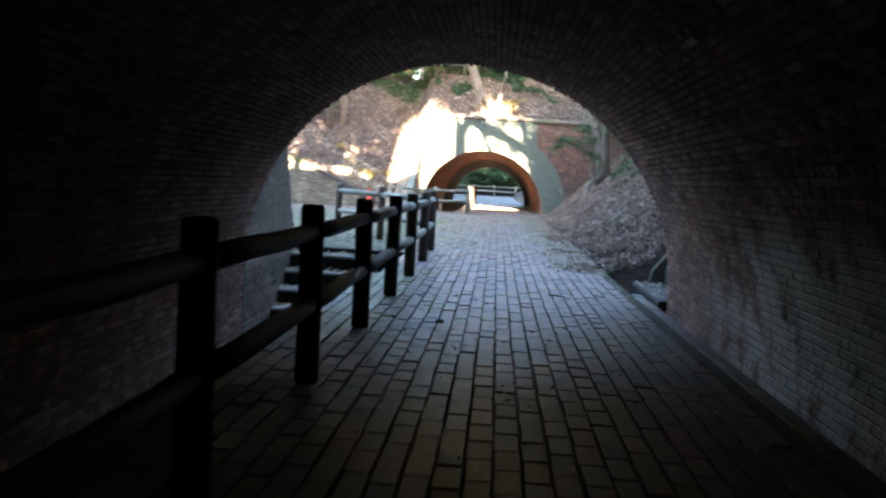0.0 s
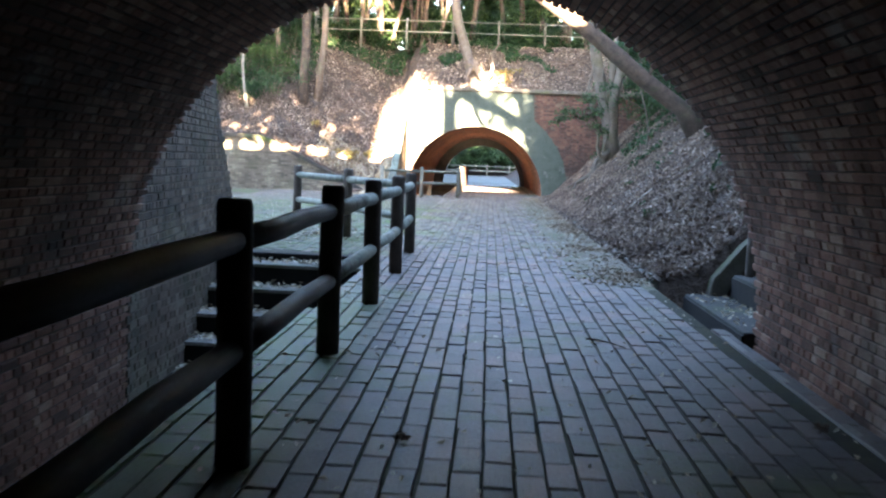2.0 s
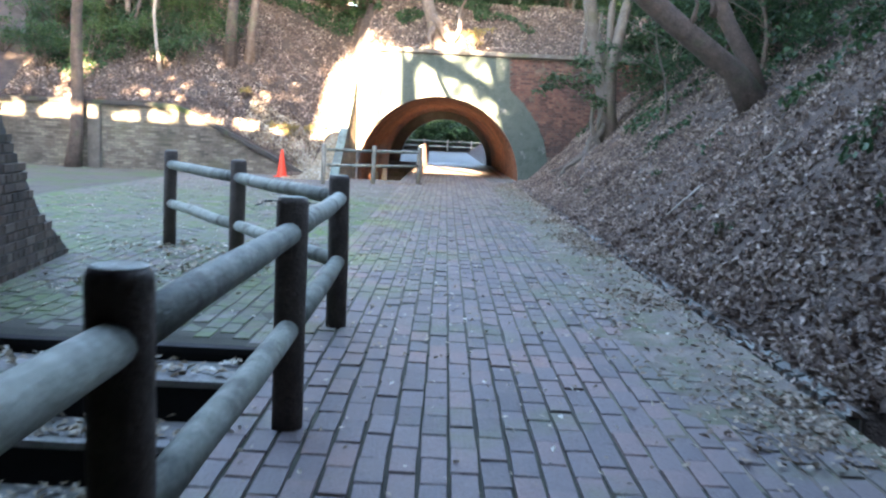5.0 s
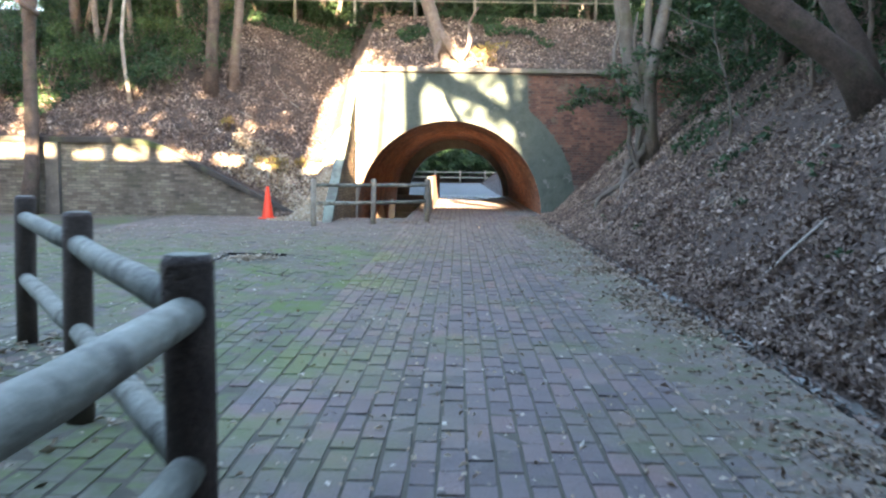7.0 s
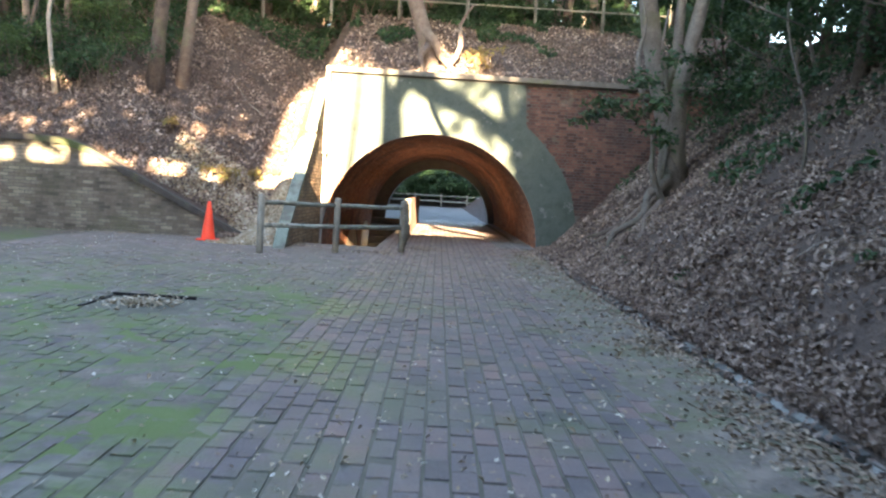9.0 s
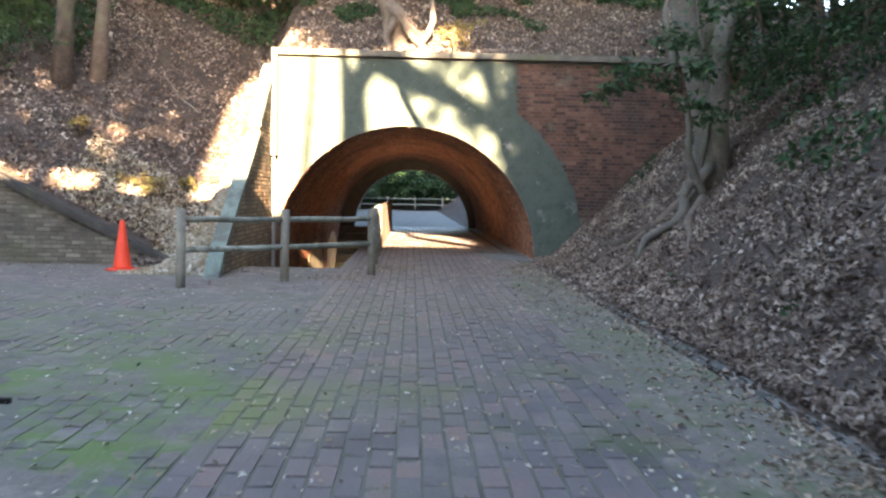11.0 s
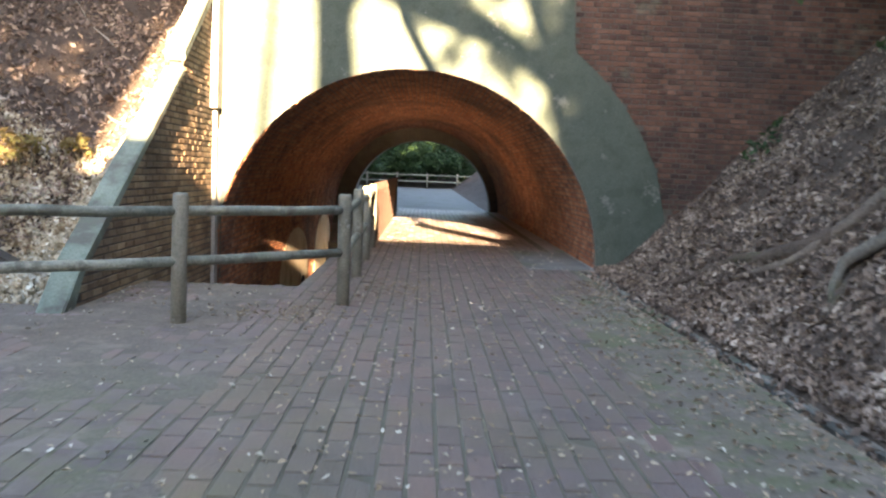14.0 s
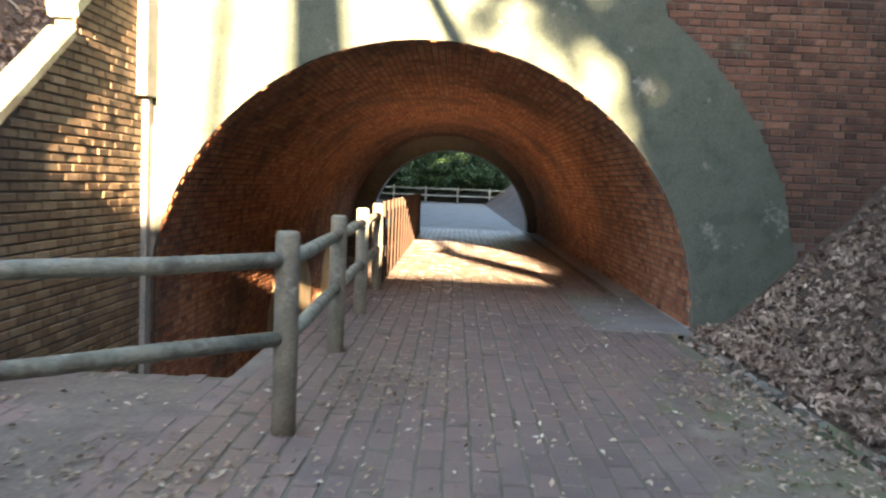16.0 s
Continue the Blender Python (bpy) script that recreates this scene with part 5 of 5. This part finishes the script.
strew("fallen_leaves", 95000, bank_place, 21, M["litter"], 0.04, 0.095, "thick brown leaf litter covering the bank", 0.03, 0.55)
strew("fallen_leaves", 26000, hill_place, 22, M["litter"], 0.05, 0.13, "brown leaf litter on the wooded slope", 0.03, 0.55)
strew("fallen_leaves", 7000, lambda g: (lambda x, y: ((x, y, land(x, y)), slope_at(x, y, land)))(g.uniform(-4.5, -3.15), g.uniform(30.25, 32.6)), 33, M["litter_pale"], 0.04, 0.1, "brown leaf litter at the foot of the slope", 0.03, 0.55)
strew("fallen_leaves", 9000, crest_place, 23, M["litter"], 0.05, 0.13, "brown leaf litter above the tunnel front", 0.03, 0.55)


def foot_place(g):
    x, y = g.uniform(-6.0, -3.25), 30.6 + 3.2 * g.random() ** 1.2
    if y < 32.2 and x < -4.1:
        return None
    return (x, y, land(x, y)), slope_at(x, y, land)


strew("fallen_leaves", 7000, foot_place, 36, M["litter_pale"], 0.04, 0.10, "pale dry leaves on the slope beside the wing wall", 0.035, 0.5)


def ground_place(g):
    if g.random() < 0.55:
        x, y = g.uniform(-6.5, 1.58), g.uniform(13.6, 31.5)
        if x < -1.0 and y < 17 and x > -3.2 and g.random() < 0.3:
            return None
    else:
        x, y = g.uniform(-1.3, 1.58), 3 + 35 * g.random() ** 0.8
    return (x, y, 0.002), (0, 0, 1)


def spots_place(spots):
    def at(g):
        x, y, rx, ry, z = g.choice(spots)
        return (x + g.gauss(0, rx), y + g.gauss(0, ry), z), (0, 0, 1)
    return at


def stair_place(g):
    y1, z1 = STEPS[g.randint(1, 7)]
    return (g.uniform(-3.1, STAIR_R - 0.05), y1 + min(0.3, abs(g.gauss(0.05, 0.14))), z1), (0, 0, 1)


def gutter_place(g):
    return (g.gauss(1.69, 0.05), g.uniform(12.3, 34), -0.06), (0, 0, 1)


def verge_place(g):
    x, y = 1.60 - abs(g.gauss(0, 0.30)), g.uniform(11.5, 33)
    if (noise.noise((x * 0.9, y * 0.7, 12.0)) < 0.05 or y > 23) and g.random() < 0.75:
        return None
    return (x, y, 0.004), (0, 0, 1)


strew("fallen_leaves", 7600, ground_place, 24, M["litter_pale"], 0.016, 0.048, "pale scattered leaves on the brick paving")
strew("fallen_leaves", 7500, verge_place, 25, M["litter_tan"], 0.02, 0.06, "small brown leaves along the edge of the path")
strew("fallen_leaves", 1400, spots_place([(-0.6, 31.9, 0.22, 0.35, 0.002), (-1.5, 30.2, 0.4, 0.2, 0.002), (-4.6, 31.2, 1.8, 0.3, 0.0), (-8, 31.3, 2.2, 0.3, 0.0), (-3.4, 31.2, 0.3, 0.3, 0.0)]), 26, M["litter_tan"], 0.018, 0.05, "drifts of tan leaves on the paving")
strew("fallen_leaves", 1500, stair_place, 27, M["litter_pale"], 0.04, 0.09, "dead leaves lying on the steps", 0.02)
strew("fallen_leaves", 1400, gutter_place, 28, M["litter"], 0.03, 0.09, "brown leaves filling the gutter", 0.05, 0.6)
strew("fallen_leaves", 1500, lambda g: ((lambda x, y: (x, y, max(-0.03, land(x, y))))(g.uniform(TOE - 0.02, TOE + 0.2), g.uniform(12.4, 34.2)), (-0.3, 0, 1)), 35, M["litter"], 0.03, 0.08, "brown leaves lodged along the kerb", 0.02, 0.6)
strew("fallen_leaves", 500, spots_place([((HX0 + HX1) / 2, (HY0 + HY1) / 2, 0.16, 0.17, -0.02)]), 29, M["litter_pale"], 0.03, 0.07, "dead leaves heaped in the drain", 0.03)
strew("fallen_leaves", 500, spots_place([(-3.3, 14.6, 0.25, 0.6, -0.02), (-3.0, 16.9, 0.4, 0.3, 0.0), (-2.4, 15.6, 0.3, 0.5, 0)]), 30, M["litter_pale"], 0.03, 0.08, "dead leaves gathered by the wing wall")
strew("fallen_leaves", 420, lambda g: ((lambda x, y: (x, y, land(x, y) + 0.008))(TOE + 0.03 + g.uniform(0, 0.65), 12.40 + 2.4 * g.random() ** 1.4), (-0.3, 0, 1)), 36, M["litter"], 0.03, 0.08, "brown leaves heaped at the foot of the steps", 0.02, 0.6)
strew("fallen_leaves", 120, lambda g: ((2.07 + g.uniform(0, 0.4), g.uniform(10.2, 12.2), -0.135), (0, 0, 1)), 31, M["litter_pale"], 0.03, 0.07, "dead leaves on the concrete step")



strew("fallen_leaves", 1600, lambda g: ((g.uniform(-4.6, -3.2), g.uniform(31.35, 32.15), 0.035), (0, -0.2, 1)), 34, M["litter"], 0.04, 0.1, "brown leaves banked up at the end of the low wall", 0.05, 0.55)


def cover_place(g):
    x, y = g.uniform(-13.0, -3.7), 32.4 + 7.6 * g.random()
    if x > -6.9 and y < 38.6:
        return None
    if noise.noise((x * 0.6, y * 0.6, 2.0)) < 0.02 - 0.16 * (y - 35.2) - 0.05 * (-7 - x):
        return None
    return (x, y, land(x, y) + 0.05), (0.2, -0.6, 0.7)


def crest_cover(g):
    x, y = g.uniform(-3.0, 6.5), g.uniform(35.2, 40.5)
    if noise.noise((x * 0.8, y * 0.8, 4.0)) < 0.30 - 0.14 * (y - 38.5):
        return None
    return (x, y, land(x, y) + 0.05), (0.0, -0.6, 0.7)


def bank_cover(g):
    x, y = g.uniform(3.2, 6.5), g.uniform(13, 34.3)
    if noise.noise((x * 0.9, y * 0.9, 6.0)) < 0.2 - 0.12 * (x - 4.4):
        return None
    return (x, y, land(x, y) + 0.05), (-0.6, -0.2, 0.7)


strew("ground_cover", 11000, cover_place, 51, M["leaf"], 0.07, 0.16, "low green ivy and ferns among the leaf litter", 0.09, 0.5)
strew("ground_cover", 3000, crest_cover, 52, M["leaf"], 0.07, 0.15, "low green growth above the tunnel front", 0.09, 0.5)
strew("ground_cover", 3200, bank_cover, 53, M["leaf"], 0.07, 0.15, "low green growth high on the bank", 0.09, 0.5)

# ---- soil drifted over the paving ----
def drift(name, xs, ys, h, label):
    v, f = [], []
    patch(v, f, xs, ys, h)
    return tagged(mesh_ob(name, v, f, M["drift"], smooth=True), label, "soil", kind="structure")


def ragged(x, y, s):
    return noise.noise((x * s, y * s, 4.0)) + 0.6 * noise.noise((x * 3.1 * s, y * 3.1 * s, 9.0))


def edge_soil(x, y):
    ends = min(1.0, (y - 11.2) / 2.0, (33.2 - y) / 3.0)
    return -0.0075 + 0.022 * min(1.0, max(0.0, (x - 0.56) / 0.75)) * max(0.0, ends) + 0.009 * ragged(x, y, 1.6)


def court_soil(x, y):
    ends = min(max(0.5, min(1.0, (y - 25.5) / 3.5)), (y - 17.0) / 2.0, (-1.2 - x) / 0.8)
    if HX0 - 0.1 < x < HX1 + 0.1 and HY0 - 0.1 < y < HY1 + 0.1:
        return -0.13
    return -0.0068 + 0.0100 * max(0.0, ends) + 0.009 * ragged(x, y, 1.3)


drift("soil_strip", span((0.5, 28), (PATH_R - 0.005, 1)), span((11.3, 420), (33.2, 1)), edge_soil, "thin mossy soil drifted along the edge of the paving")
drift("soil_strip", span((-6.9, 90), (-1.25, 1)), span((17.0, 240), (31.7, 1)), court_soil, "dusty soil trodden over the paving of the court")

# ---- kerb stones ----
gr = random.Random(41)
kerb = tagged(part("kerb", box_bm(1.785, 1.85, 12.38, 34.4, -0.3, -0.03), M["mortar"]), "rough kerb of mossy stones between gutter and bank", "kerb", kind="structure")
y = 12.38
stones = []
while y < 34.2:
    L = gr.uniform(0.22, 0.42)
    stones.append(((1.795 + gr.uniform(-0.01, 0.015), y + L / 2, -0.10), (0, 1, 0), (0, 0, 1), (-1, 0, 0), round(L / 2 - 0.015, 2), round(gr.uniform(0.06, 0.10), 2)))
    y += L
blocks("kerb_stone", "kerb_stones", stones, M["stone"], M["stone_piece"], kerb, 0.07, 0.015, lambda p: True)

# ---- brickwork ----
def keep_all(u, v):
    return True


s1 = vault_surf(T1["cx"], T1["cz"], T1["r"], 0.25)
b1 = bond(s1, 1.4, T1["y"] - 0.005, 0.0, 0.25 + math.pi * T1["r"] + 1.6, keep_all, 1)
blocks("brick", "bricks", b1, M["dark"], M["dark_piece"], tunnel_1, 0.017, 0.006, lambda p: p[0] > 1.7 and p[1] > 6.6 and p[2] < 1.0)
s2 = vault_surf(T2["cx"], T2["cz"], T2["r"], 0.15)
b2 = bond(s2, T2["y"] + 0.02, 49.5, 0.0, 0.15 + math.pi * T2["r"] + 1.5, keep_all, 2)
blocks("brick", "bricks", b2, M["red"], M["red_piece"], tunnel_2, 0.010, 0.005, lambda p: p[1] < 36.4 and p[0] > 1.2)
wb = bond(flat((-3.03, 30.0, LOW), (0, 1, 0), (0, 0, 1)), 0.0, 4.6, 0.0, 5.3, lambda u, v: inside(wing_outline, 30.0 + u, LOW + v), 3, joint=0.011, headers=False)
blocks("brick", "bricks", wb, M["tan"], M["tan_piece"], wing, 0.010, 0.005, lambda p: p[2] > 0.7 and p[1] > 32.9)
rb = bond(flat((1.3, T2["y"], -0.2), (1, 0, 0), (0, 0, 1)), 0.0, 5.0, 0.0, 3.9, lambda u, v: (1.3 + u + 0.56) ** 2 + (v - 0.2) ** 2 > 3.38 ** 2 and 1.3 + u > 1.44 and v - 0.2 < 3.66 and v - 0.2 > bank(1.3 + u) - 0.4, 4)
# These bricks take the red darkened for shade.
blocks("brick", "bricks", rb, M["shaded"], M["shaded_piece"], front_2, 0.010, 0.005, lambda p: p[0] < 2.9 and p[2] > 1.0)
cb = bond(flat((-14, 31.82, -0.1), (1, 0, 0), (0, 0, 1)), 0.0, 10.0, 0.0, 1.8, lambda u, v: inside(low_outline, -14 + u, -0.1 + v), 5, headers=False)
blocks("brick", "bricks", cb, M["grey"], M["grey_piece"], back_wall, 0.010, 0.005, lambda p: p[0] > -6.2)
kb = bond(flat((-3.045, T1["y"] + 0.02, LOW), (0, 1, 0), (0, 0, 1)), 0.0, 2.9, 0.0, 1.72, lambda u, v: LOW + v < -0.07, 7, 0.24, 0.076)
blocks("brick", "bricks", kb, M["umber"], M["umber_piece"], butt, 0.008, 0.004, lambda p: False)
bb = bond(flat(tuple(WA + Vector((0, 0, LOW))), tuple(wdir), (0, 0, 1)), 0.0, wlen, 0.0, 5.0, lambda u, v: inside(butt_outline, u, LOW + v), 6, 0.24, 0.076)
blocks("brick", "bricks", bb, M["umber"], M["umber_piece"], butt, 0.012, 0.005, lambda p: p[1] > 13.6 and p[2] > 0)

# ---- paving ----
def paving(x0, x1, y0, y1, seed, skip, width=0.117, length=0.263, joint=0.008):
    g = random.Random(seed)
    out = []
    cols = int((x1 - x0) / width)
    for c in range(cols):
        x = x0 + (c + 0.5) * width
        y = y0 + (0.0 if c % 2 else -length / 2) + g.uniform(-0.02, 0.02)
        while y < y1:
            if y > y0 and not skip(x, y + length / 2):
                yaw = g.uniform(-0.018, 0.018)
                out.append(((x + g.uniform(-0.003, 0.003), y + length / 2 + g.uniform(-0.003, 0.003), -0.022), (math.sin(yaw), math.cos(yaw), 0), (-math.cos(yaw), math.sin(yaw), 0), (0, 0, 1), round(length / 2 - 0.002 - 0.002 * g.randint(0, 1), 4), round((width - joint) / 2 - 0.003 * g.randint(0, 1), 4)))
            y += length
    return out


pv = paving(PATH_L, PATH_R, 1.2, 49.8, 8, lambda x, y: x < STAIR_R and 9.6 < y < 13.12, joint=0.006) + paving(PATH_R, PATH_R + 0.12, 1.2, 9.3, 18, lambda x, y: False, joint=0.010)
blocks("paver", "pavers", pv, M["paver"], M["paver_piece"], path_bed, 0.024, 0.0045, lambda p: 5.4 < p[1] < 8.0)
cv = paving(PATH_L - 46 * 0.117, PATH_L, 13.23, 31.7, 9, lambda x, y: HX0 - 0.05 < x < HX1 + 0.05 and HY0 - 0.1 < y < HY1 + 0.1)
blocks("paver", "pavers", cv, M["mossy"], M["mossy_piece"], court_bed, 0.022, 0.005, lambda p: p[0] > -2.2 and 17.5 < p[1] < 21.5)
